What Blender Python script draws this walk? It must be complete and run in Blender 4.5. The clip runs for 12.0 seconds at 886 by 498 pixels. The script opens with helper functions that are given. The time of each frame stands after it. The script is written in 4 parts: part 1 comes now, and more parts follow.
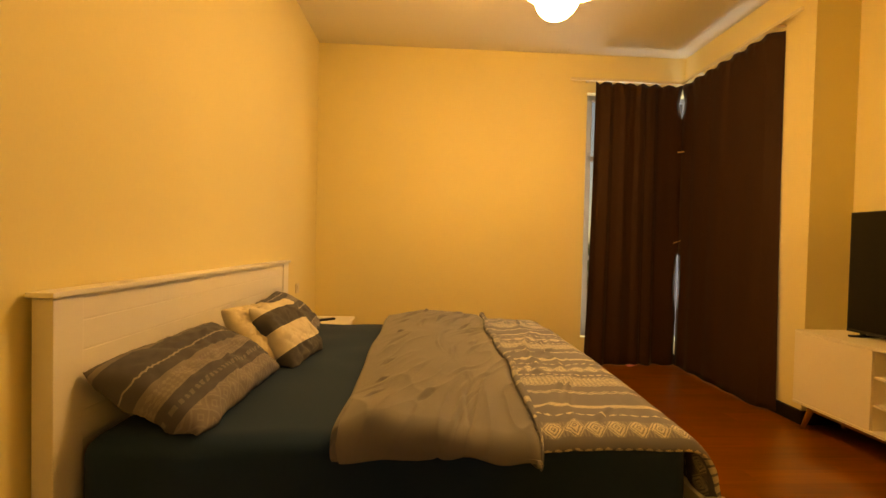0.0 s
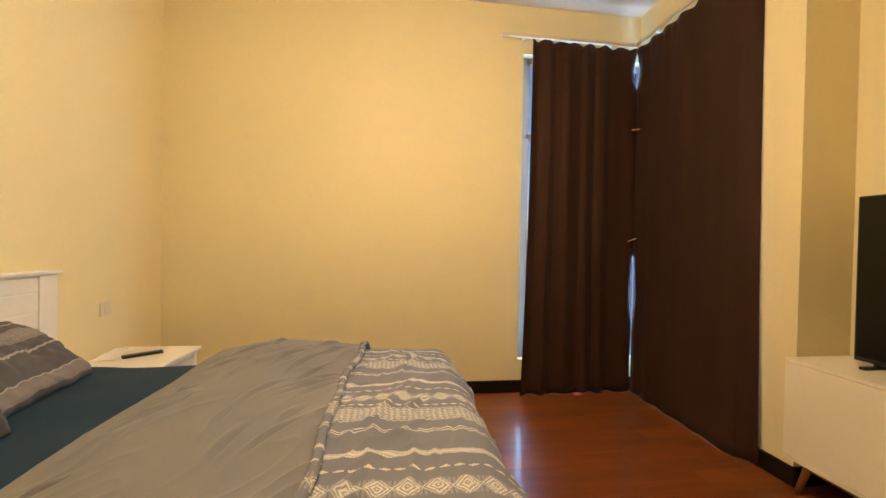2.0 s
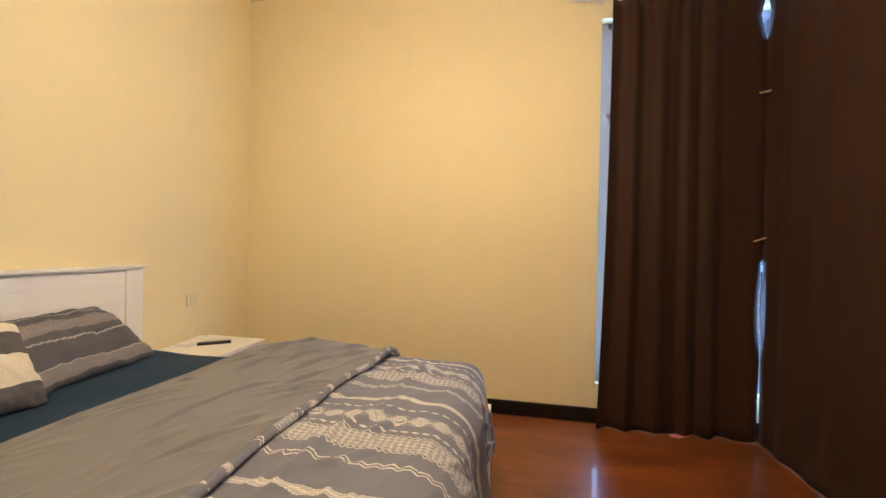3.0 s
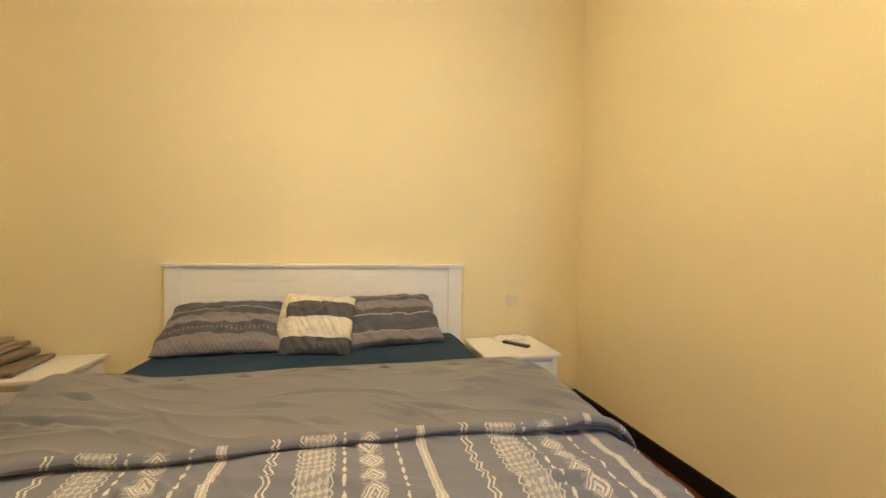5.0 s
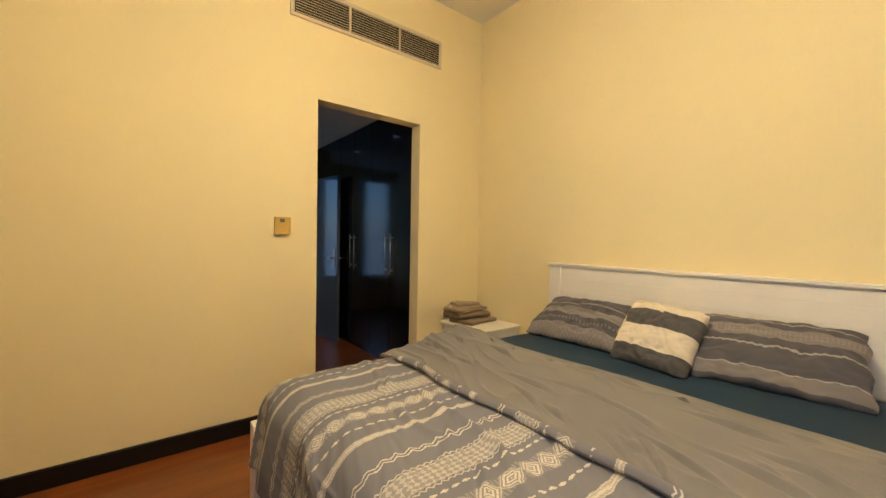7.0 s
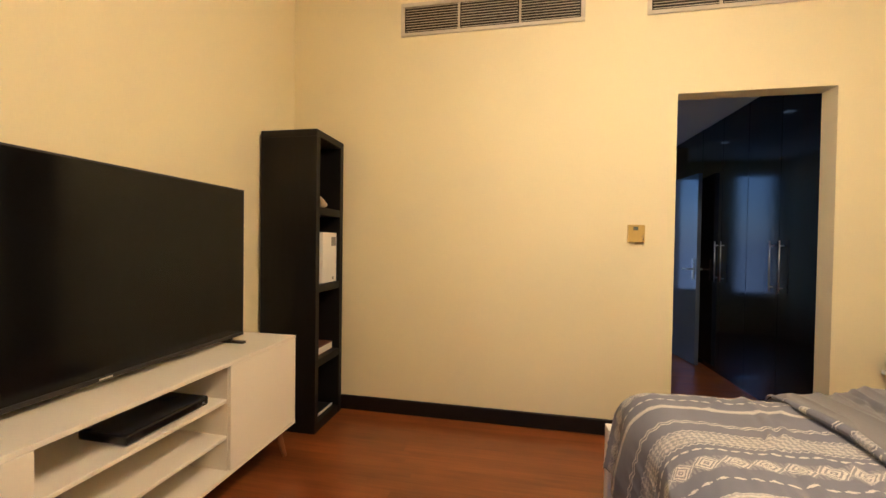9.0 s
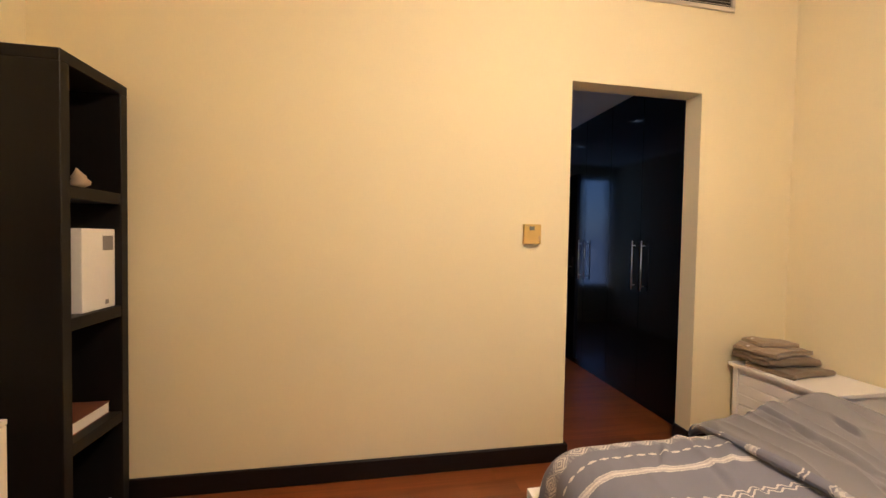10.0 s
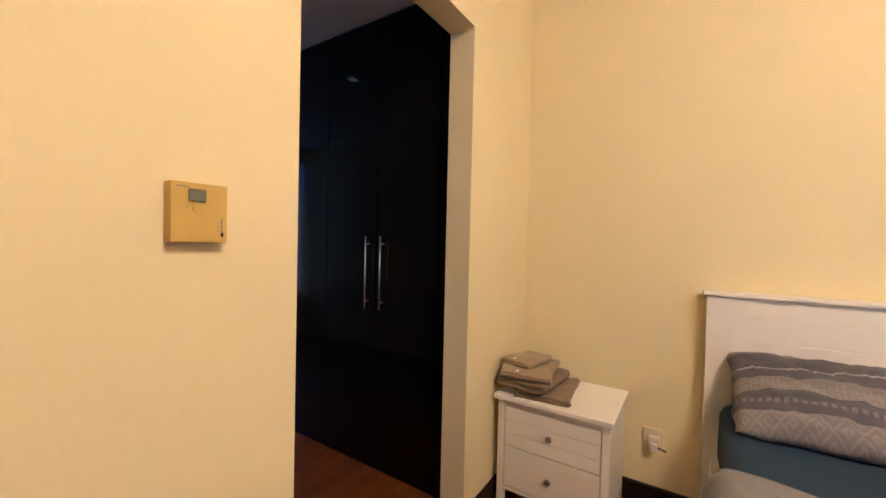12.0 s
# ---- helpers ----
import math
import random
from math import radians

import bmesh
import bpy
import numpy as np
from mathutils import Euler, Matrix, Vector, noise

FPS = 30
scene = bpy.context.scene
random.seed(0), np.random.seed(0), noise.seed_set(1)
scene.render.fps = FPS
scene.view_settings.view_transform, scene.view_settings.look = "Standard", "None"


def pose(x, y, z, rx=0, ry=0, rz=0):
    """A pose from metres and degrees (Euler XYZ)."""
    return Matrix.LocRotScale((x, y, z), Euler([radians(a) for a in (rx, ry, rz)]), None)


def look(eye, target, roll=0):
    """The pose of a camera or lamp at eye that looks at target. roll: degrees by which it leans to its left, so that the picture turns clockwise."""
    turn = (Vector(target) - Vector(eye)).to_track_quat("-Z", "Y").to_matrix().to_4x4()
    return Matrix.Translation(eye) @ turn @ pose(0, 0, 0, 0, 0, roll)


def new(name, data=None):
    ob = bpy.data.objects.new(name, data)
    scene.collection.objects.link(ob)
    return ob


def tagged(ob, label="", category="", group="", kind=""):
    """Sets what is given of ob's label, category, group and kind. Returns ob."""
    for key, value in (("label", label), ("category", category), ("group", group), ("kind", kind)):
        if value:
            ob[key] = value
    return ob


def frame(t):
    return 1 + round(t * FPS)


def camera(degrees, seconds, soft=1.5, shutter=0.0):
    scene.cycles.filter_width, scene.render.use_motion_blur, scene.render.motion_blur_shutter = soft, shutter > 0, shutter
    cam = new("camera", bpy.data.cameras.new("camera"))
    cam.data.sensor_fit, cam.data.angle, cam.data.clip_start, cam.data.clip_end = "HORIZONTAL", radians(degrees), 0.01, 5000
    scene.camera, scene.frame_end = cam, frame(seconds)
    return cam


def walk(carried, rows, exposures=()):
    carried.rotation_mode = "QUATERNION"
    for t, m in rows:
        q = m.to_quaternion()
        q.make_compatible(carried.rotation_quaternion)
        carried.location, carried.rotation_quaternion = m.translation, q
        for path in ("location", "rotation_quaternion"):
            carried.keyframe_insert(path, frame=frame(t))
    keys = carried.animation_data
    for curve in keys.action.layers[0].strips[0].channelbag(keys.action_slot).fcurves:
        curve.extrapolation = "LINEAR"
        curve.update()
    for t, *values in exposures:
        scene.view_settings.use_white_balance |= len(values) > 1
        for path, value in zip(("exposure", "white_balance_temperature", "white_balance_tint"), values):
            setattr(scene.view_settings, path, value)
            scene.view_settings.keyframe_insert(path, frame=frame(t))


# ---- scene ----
cam = camera(99.1, 12.0)
PATH = [
    (0, (1.171, -0.266, 1.286), (1.258, 1.731, 1.25), 1.3),
    (0.5, (1.213, -0.023, 1.28), (1.307, 1.975, 1.247), 1.1),
    (1, (1.311, 0.221, 1.276), (1.414, 2.218, 1.244), 1.2),
    (1.5, (1.5, 0.433, 1.287), (1.609, 2.429, 1.258), 1.1),
    (2, (1.797, 0.608, 1.28), (2.05, 2.592, 1.254), 1.0),
    (2.5, (2.06, 0.722, 1.281), (2.235, 2.714, 1.261), 1.0),
    (3, (2.274, 0.876, 1.254), (1.907, 2.841, 1.246), 1.1),
    (3.3, (2.35, 0.987, 1.266), (1.7, 2.878, 1.261), 1.0),
    (3.5, (2.394, 1.06, 1.288), (1.534, 2.865, 1.249), 1.3),
    (3.7, (2.468, 1.172, 1.283), (1.399, 2.861, 1.24), 1.4),
    (5.3, (2.717, 2.168, 1.286), (0.722, 2.297, 1.238), 1.2),
    (5.5, (2.714, 2.258, 1.297), (0.717, 2.162, 1.245), 1.3),
    (6, (2.649, 2.447, 1.29), (0.764, 1.779, 1.236), 0.9),
    (6.5, (2.582, 2.561, 1.29), (0.934, 1.428, 1.239), 0.9),
    (7, (2.54, 2.674, 1.271), (1.302, 1.104, 1.226), 1.0),
    (7.5, (2.531, 2.77, 1.258), (1.76, 0.925, 1.228), 0.9),
    (7.7, (2.544, 2.819, 1.239), (2.002, 0.894, 1.228), 1.1),
    (9.3, (2.629, 2.572, 1.300), (3.037, 0.614, 1.262), 0.7),
    (9.5, (2.672, 2.438, 1.318), (2.919, 0.454, 1.274), 0.6),
    (10, (2.701, 2.075, 1.319), (2.352, 0.107, 1.263), 1.0),
    (10.5, (2.640, 1.687, 1.324), (1.752, -0.104, 1.264), 1.1),
    (11, (2.539, 1.314, 1.341), (1.138, -0.111, 1.276), 1.1),
    (11.5, (2.422, 1.104, 1.316), (0.783, -0.040, 1.274), 1.4),
    (12, (2.169, 0.816, 1.308), (0.494, -0.276, 1.270), 1.3),
]
EXPOSURE = [(0.0, -0.35, 20000, 16), (0.5, 0.0, 7200, 9), (1.0, 0.04, 6000, 8), (2.0, 0.03, 5900, 8), (2.5, 0.03, 5500, 9), (3.5, 0.08, 5250, 12), (5.5, 0.06, 5600, 1),
            (7.7, 0.12, 5700, 3), (9.5, 0.38, 5100, 17), (10.0, 0.31, 5200, 20), (10.5, 0.10, 5300, 23), (11.0, 0.10, 5300, 23), (12.0, 0.29, 5250, 21)]
walk(cam, [(t, look(eye, target, roll)) for t, eye, target, roll in PATH], EXPOSURE)

# ---- world and light ----
world = bpy.data.worlds.new("sky")
scene.world = world
world.use_nodes = True
wn = world.node_tree.nodes
sky = wn.new("ShaderNodeTexSky")
sky.sky_type, sky.sun_disc = "NISHITA", False
sky.sun_elevation, sky.sun_rotation = radians(62), radians(256)
world.node_tree.links.new(sky.outputs[0], wn["Background"].inputs[0])
wn["Background"].inputs[1].default_value = 0.15
sun = new("sun", bpy.data.lights.new("sun", "SUN"))
sun.data.energy, sun.data.angle, sun.data.color = 4.0, radians(0.5), (1, 0.95, 0.88)
sun.matrix_world = look((0, 0, 10), (4, 1, 2))
LAMP_GLOW = 84.0
LAMP_COLOUR = (1.0, 0.71, 0.39)


def daylight(name, eye, target, w, h, watts, colour=(0.40, 0.64, 1.0)):
    """Sky light that enters by a window's opening."""
    lamp_ = new(name, bpy.data.lights.new(name, "AREA"))
    lamp_.data.shape, lamp_.data.size, lamp_.data.size_y = "RECTANGLE", w, h
    lamp_.data.energy, lamp_.data.color = watts, colour
    lamp_.matrix_world = look(eye, target)
    return lamp_


daylight("sky_light_north", (3.38, 3.845, 1.61), (3.38, 3.0, 1.61), 1.0, 2.5, 105)
daylight("sky_light_east", (4.02, 3.25, 1.61), (3.2, 3.25, 1.61), 1.0, 2.5, 105)
daylight("sky_light_dressing", (2.08, -3.70, 1.46), (2.08, -2.0, 1.46), 0.5, 1.75, 2.1, (0.20, 0.46, 1.0))

# ---- small helpers ----
BASE = {}


def thing(name, loc, label, category, group="", kind=""):
    e = new(name)
    e.location = loc
    e.empty_display_size = 0.05
    BASE[e.name] = Vector(loc)
    return tagged(e, label, category, group, kind)


def mesh_of(name, bm, mats, smooth=False, at=None):
    if at is not None:
        bmesh.ops.translate(bm, verts=bm.verts, vec=-at)
    me = bpy.data.meshes.new(name)
    bm.normal_update()
    bm.to_mesh(me)
    bm.free()
    for m in (mats if isinstance(mats, (list, tuple)) else [mats]):
        me.materials.append(m)
    if smooth:
        me.polygons.foreach_set("use_smooth", [True] * len(me.polygons))
    return me


def part(name, bm, material, parent, label="", smooth=False):
    """One mesh under a thing or a part; bm is in world metres."""
    base = BASE[parent.name]
    ob = new(name, mesh_of(name, bm, material, smooth, base))
    ob.parent = parent
    BASE[ob.name] = base
    return tagged(ob, label)


def whole(name, bm, material, label="", category="", group="", kind="", smooth=False, at=(0, 0, 0)):
    """One mesh that is a thing of its own, or a piece of the setting."""
    ob = new(name, mesh_of(name, bm, material, smooth, Vector(at)))
    ob.location = at
    BASE[ob.name] = Vector(at)
    return tagged(ob, label, category, group, kind)


def cuboid(x0, x1, y0, y1, z0, z1, bevel=0.0, seg=2, bm=None):
    b = bmesh.new()
    bmesh.ops.create_cube(b, size=1)
    for v in b.verts:
        v.co = Vector(((x0 + x1) / 2 + v.co.x * (x1 - x0), (y0 + y1) / 2 + v.co.y * (y1 - y0), (z0 + z1) / 2 + v.co.z * (z1 - z0)))
    if bevel:
        bmesh.ops.bevel(b, geom=b.edges[:], offset=bevel, segments=seg, affect="EDGES", profile=0.7)
    return b if bm is None else join(bm, b)


def join(bm, other):
    tmp = bpy.data.meshes.new("tmp")
    other.to_mesh(tmp)
    other.free()
    bm.from_mesh(tmp)
    bpy.data.meshes.remove(tmp)
    return bm


def rod(p0, p1, r0, r1=None, seg=12, bm=None):
    p0, p1 = Vector(p0), Vector(p1)
    b = bmesh.new()
    d = p1 - p0
    bmesh.ops.create_cone(b, cap_ends=True, segments=seg, radius1=r0, radius2=r0 if r1 is None else r1, depth=d.length)
    b.transform(Matrix.Translation((p0 + p1) / 2) @ d.to_track_quat("Z", "Y").to_matrix().to_4x4())
    return b if bm is None else join(bm, b)


def lathe(profile, seg=24, m=None, bm=None):
    b = bmesh.new()
    rings = []
    for r, z in profile:
        rings.append([b.verts.new((r * math.cos(a), r * math.sin(a), z)) for a in (2 * math.pi * i / seg for i in range(seg))])
    for lo, hi in zip(rings, rings[1:]):
        for i in range(seg):
            b.faces.new((lo[i], lo[(i + 1) % seg], hi[(i + 1) % seg], hi[i]))
    b.faces.new(rings[0][::-1])
    b.faces.new(rings[-1])
    if m is not None:
        b.transform(m)
    return b if bm is None else join(bm, b)


def tube(points, r, seg=8):
    pts = [Vector(p) for p in points]
    fine = []
    for i in range(len(pts) - 1):
        a, b_, c, d = pts[max(i - 1, 0)], pts[i], pts[i + 1], pts[min(i + 2, len(pts) - 1)]
        for k in range(6):
            t = k / 6
            fine.append(0.5 * (2 * b_ + (c - a) * t + (2 * a - 5 * b_ + 4 * c - d) * t * t + (3 * b_ - a - 3 * c + d) * t ** 3))
    fine.append(pts[-1])
    b = bmesh.new()
    rings = []
    for i, p in enumerate(fine):
        t = (fine[min(i + 1, len(fine) - 1)] - fine[max(i - 1, 0)]).normalized()
        u = t.orthogonal().normalized() if i == 0 else (u - t * u.dot(t)).normalized()
        w = t.cross(u)
        rings.append([b.verts.new(p + r * (u * math.cos(a) + w * math.sin(a))) for a in (2 * math.pi * k / seg for k in range(seg))])
    for lo, hi in zip(rings, rings[1:]):
        for i in range(seg):
            b.faces.new((lo[i], lo[(i + 1) % seg], hi[(i + 1) % seg], hi[i]))
    b.faces.new(rings[0][::-1])
    b.faces.new(rings[-1])
    return b


def sheet(nu, nv, fn, uv=None):
    """A grid of quads from fn(i / nu, j / nv), with cloth coordinates from uv."""
    b = bmesh.new()
    layer = b.loops.layers.uv.new("cloth")
    g = [[b.verts.new(fn(i / nu, j / nv)) for j in range(nv + 1)] for i in range(nu + 1)]
    for i in range(nu):
        for j in range(nv):
            f = b.faces.new((g[i][j], g[i + 1][j], g[i + 1][j + 1], g[i][j + 1]))
            if uv:
                for l, (a, c) in zip(f.loops, ((i, j), (i + 1, j), (i + 1, j + 1), (i, j + 1))):
                    l[layer].uv = uv(a / nu, c / nv)
    return b


def wob(x, y, z=0.0, s=1.0):
    return noise.noise(Vector((x * s, y * s, z * s)))


# ---- materials ----
class Nodes:
    """A short hand for node arithmetic."""

    def __init__(self, name):
        self.m = bpy.data.materials.new(name)
        self.m.use_nodes = True
        self.t = self.m.node_tree
        self.p = self.t.nodes["Principled BSDF"]

    def node(self, kind, **inputs):
        n = self.t.nodes.new(kind)
        for k, v in inputs.items():
            self.put(n.inputs[k.replace("_", " ")], v)
        return n

    def put(self, socket, v):
        if isinstance(v, bpy.types.NodeSocket):
            self.t.links.new(v, socket)
        else:
            socket.default_value = v

    def math(self, op, a, b=0.0, c=0.0):
        n = self.t.nodes.new("ShaderNodeMath")
        n.operation = op
        for s, v in zip(n.inputs, (a, b, c)):
            self.put(s, v)
        return n.outputs[0]

    def mix(self, f, a, b):
        n = self.t.nodes.new("ShaderNodeMix")
        n.data_type = "RGBA"
        for s, v in ((n.inputs[0], f), (n.inputs[6], a), (n.inputs[7], b)):
            self.put(s, (*v, 1) if isinstance(v, tuple) and len(v) == 3 else v)
        return n.outputs[2]

    def coords(self, which="Object", scale=(1, 1, 1), shift=None):
        n = self.node("ShaderNodeTexCoord").outputs[which]
        mp = self.node("ShaderNodeMapping")
        self.put(mp.inputs["Vector"], n)
        mp.inputs["Scale"].default_value = scale
        if shift is not None:
            self.put(mp.inputs["Location"], shift)
        return mp.outputs[0]

    def noise(self, vec, scale, detail=3.0):
        n = self.node("ShaderNodeTexNoise", Scale=scale, Detail=detail)
        self.put(n.inputs["Vector"], vec)
        return n.outputs[0]

    def bump(self, height, strength, dist=0.01):
        n = self.node("ShaderNodeBump", Strength=strength, Distance=dist, Height=height)
        self.put(self.p.inputs["Normal"], n.outputs[0])

    def set(self, **kw):
        for k, v in kw.items():
            self.put(self.p.inputs[k.replace("_", " ")], (*v, 1) if isinstance(v, tuple) and len(v) == 3 else v)
        return self


def surface(name, col, rough=0.5, var=0.08, scales=(2.5, 70.0), bump=0.1, dist=0.002, metal=0.0, stretch=(1, 1, 1), spec=0.5, coat=0.0):
    """A plain surface whose colour and gloss vary at a large and a fine scale."""
    n = Nodes(name)
    v = n.coords("Object", stretch)
    big, fine = n.noise(v, scales[0], 4), n.noise(v, scales[1], 3)
    f = n.math("ADD", n.math("MULTIPLY", big, 0.6), n.math("MULTIPLY", fine, 0.4))
    lo, hi = tuple(c * (1 - 2 * var) for c in col), tuple(min(1, c * (1 + 2 * var)) for c in col)
    n.set(Base_Color=n.mix(f, lo, hi), Metallic=metal, Specular_IOR_Level=spec, Coat_Weight=coat, Coat_Roughness=0.15)
    n.set(Roughness=n.math("ADD", rough - 0.08, n.math("MULTIPLY", big, 0.16)))
    if bump:
        n.bump(fine, bump, dist)
    return n.m


def wall_paint(name, col):
    """Vinyl wall covering with a fine upright weave and faint blotches."""
    n = Nodes(name)
    big = n.noise(n.coords("Object"), 1.3, 3)
    weave = n.noise(n.coords("Object", (1, 1, 0.12)), 210, 2)
    dots = n.noise(n.coords("Object", (1, 1, 0.6)), 90, 3)
    f = n.math("ADD", n.math("MULTIPLY", big, 0.55), n.math("ADD", n.math("MULTIPLY", weave, 0.25), n.math("MULTIPLY", dots, 0.2)))
    n.set(Base_Color=n.mix(f, tuple(c * 0.93 for c in col), tuple(min(1, c * 1.07) for c in col)), Roughness=0.8, Specular_IOR_Level=0.12)
    n.bump(n.math("ADD", weave, dots), 0.12, 0.002)
    return n.m


def plank_wood(name):
    """Lacquered red-brown floor boards; each one has its own tone and grain."""
    n = Nodes(name)
    r = n.node("ShaderNodeObjectInfo").outputs["Random"]
    sh = n.node("ShaderNodeCombineXYZ", X=n.math("MULTIPLY", r, 37.0), Y=n.math("MULTIPLY", r, 91.0))
    v = n.coords("Object", (0.6, 5.0, 5.0), sh.outputs[0])
    streak = n.coords("Object", (0.35, 16.0, 16.0), sh.outputs[0])
    grain, fine = n.noise(v, 1.8, 4), n.noise(streak, 5.0, 3)
    cloud = n.noise(n.coords("Object", (1, 1.6, 1), sh.outputs[0]), 4.5, 3)
    f = n.math("ADD", n.math("MULTIPLY", grain, 0.45), n.math("ADD", n.math("MULTIPLY", fine, 0.3), n.math("MULTIPLY", cloud, 0.25)))
    wide = n.math("MULTIPLY", n.math("SUBTRACT", f, 0.34), 3.1)
    c = n.mix(n.math("MINIMUM", n.math("MAXIMUM", wide, 0.0), 1.0), (0.130, 0.033, 0.0066), (0.275, 0.083, 0.0165))
    tone = n.math("ADD", 0.84, n.math("MULTIPLY", r, 0.30))
    hsv = n.node("ShaderNodeHueSaturation", Value=tone)
    n.put(hsv.inputs["Color"], c)
    n.set(Base_Color=hsv.outputs[0], Roughness=n.math("ADD", 0.26, n.math("MULTIPLY", cloud, 0.16)), Coat_Weight=0.35, Coat_Roughness=0.11)
    n.bump(n.math("ADD", fine, n.math("MULTIPLY", n.noise(n.coords("Object"), 3.0, 2), 2.5)), 0.06, 0.002)
    return n.m


def wood(name, dark, light, rough=0.35, axis=(8, 8, 1), spec=0.5):
    n = Nodes(name)
    v = n.coords("Object", axis)
    grain, fine = n.noise(v, 4, 6), n.noise(v, 30, 3)
    f = n.math("ADD", n.math("MULTIPLY", grain, 0.7), n.math("MULTIPLY", fine, 0.3))
    n.set(Base_Color=n.mix(f, dark, light), Roughness=n.math("ADD", rough - 0.06, n.math("MULTIPLY", fine, 0.14)), Specular_IOR_Level=spec)
    n.bump(f, 0.08, 0.002)
    return n.m


def cloth_base(n, uv, col, col2, weave=420.0):
    """Fine weave and soft blotches on cloth coordinates; returns the colour and the weave height."""
    sc = n.node("ShaderNodeMapping")
    n.put(sc.inputs["Vector"], uv)
    sc.inputs["Scale"].default_value = (1, 1, 1)
    fine = n.noise(sc.outputs[0], weave, 2)
    big = n.noise(sc.outputs[0], 7, 3)
    return n.mix(n.math("ADD", n.math("MULTIPLY", fine, 0.6), n.math("MULTIPLY", big, 0.4)), col, col2), fine


def cloth(name, col, var=0.18, weave=420.0, rough=0.85, sheen=0.06, spec=0.2):
    n = Nodes(name)
    uv = n.node("ShaderNodeTexCoord").outputs["UV"]
    c, fine = cloth_base(n, uv, tuple(x * (1 - var) for x in col), tuple(x * (1 + var) for x in col), weave)
    n.set(Base_Color=c, Roughness=rough, Sheen_Weight=sheen, Specular_IOR_Level=spec)
    n.bump(fine, 0.25, 0.002)
    return n.m


def woven_stripes(name, grey, cream, period=0.54, shift=0.0):
    """Grey cotton with printed cream bands: lace, dashes, diamonds, a ribbed band and a zigzag, along the cloth's u."""
    n = Nodes(name)
    uv = n.node("ShaderNodeTexCoord").outputs["UV"]
    sep = n.node("ShaderNodeSeparateXYZ")
    n.put(sep.inputs[0], uv)
    u, v0 = sep.outputs[0], sep.outputs[1]
    M = n.math
    jig = M("MULTIPLY", M("SUBTRACT", n.noise(uv, 9, 2), 0.5), 0.012)
    stitch = M("MULTIPLY", M("SUBTRACT", n.noise(uv, 95, 2), 0.5), 0.0075)
    u = M("ADD", u, M("MULTIPLY", M("SUBTRACT", n.noise(uv, 80, 2), 0.5), 0.006))
    v = M("FRACT", M("DIVIDE", M("SUBTRACT", M("ADD", v0, M("ADD", jig, stitch)), shift), period))

    def off(c):
        d = M("ABSOLUTE", M("SUBTRACT", v, c))
        return M("MULTIPLY", M("MINIMUM", d, M("SUBTRACT", 1.0, d)), period)

    def less(a, b):
        return M("LESS_THAN", a, b)

    def tri(x, w):
        return M("ABSOLUTE", M("SUBTRACT", M("FRACT", M("DIVIDE", x, w)), 0.5))

    def both(a, b):
        return M("MULTIPLY", a, b)

    def either(*a):
        r = a[0]
        for b in a[1:]:
            r = M("MAXIMUM", r, b)
        return r

    lace_d = off(0.0)
    inner = both(less(lace_d, 0.037), M("MAXIMUM", 0.38, both(less(M("ADD", tri(u, 0.021), tri(v0, 0.0165)), 0.50), M("GREATER_THAN", n.noise(uv, 70, 2), 0.40))))
    lace_edge = less(M("ABSOLUTE", M("SUBTRACT", lace_d, M("ADD", 0.040, M("MULTIPLY", tri(u, 0.022), 0.016)))), 0.0026)
    lace = either(M("MULTIPLY", inner, 0.75), M("MULTIPLY", lace_edge, 0.8))
    dash = either(*[both(less(off(c), M("ADD", 0.0028, M("MULTIPLY", less(tri(u, w), 0.16), 0.0022))), less(tri(u, w), 0.36)) for c, w in ((0.135, 0.034), (0.41, 0.040))])
    dd = M("ADD", M("MULTIPLY", tri(u, 0.075), 0.075), off(0.265))
    diamond = both(less(off(0.265), 0.031), both(less(dd, 0.040), M("GREATER_THAN", tri(dd, 0.0135), 0.22)))
    ticks = both(both(less(off(0.265), 0.030), M("GREATER_THAN", dd, 0.045)), less(tri(u, 0.0125), 0.3))
    rib = both(less(off(0.545), 0.0125), M("ADD", 0.58, M("MULTIPLY", either(less(off(0.545), 0.0035), both(M("GREATER_THAN", off(0.545), 0.0085), less(tri(u, 0.010), 0.3))), 0.42)))
    zig = either(*[less(M("ABSOLUTE", M("SUBTRACT", M("MULTIPLY", M("SUBTRACT", v, c), period), M("MULTIPLY", M("SUBTRACT", tri(u, w), 0.25), 0.025))), 0.0026) for c, w in ((0.775, 0.046), (0.800, 0.046))])
    wash = M("MULTIPLY", less(dd, 0.046), M("MULTIPLY", less(off(0.265), 0.034), 0.20))
    pat = either(lace, dash, diamond, wash, M("MULTIPLY", ticks, 0.22), rib, zig)
    worn = M("MULTIPLY", pat, M("ADD", 0.12, M("ADD", M("MULTIPLY", n.noise(uv, 170, 3), 1.0), M("MULTIPLY", n.noise(uv, 14, 2), 0.36))))
    base, fine = cloth_base(n, uv, tuple(x * 0.84 for x in grey), tuple(x * 1.16 for x in grey))
    n.set(Base_Color=n.mix(M("MINIMUM", worn, 1.0), base, cream), Roughness=0.88, Sheen_Weight=0.05, Specular_IOR_Level=0.2)
    n.bump(M("ADD", fine, M("MULTIPLY", pat, 0.8)), 0.25, 0.002)
    return n.m


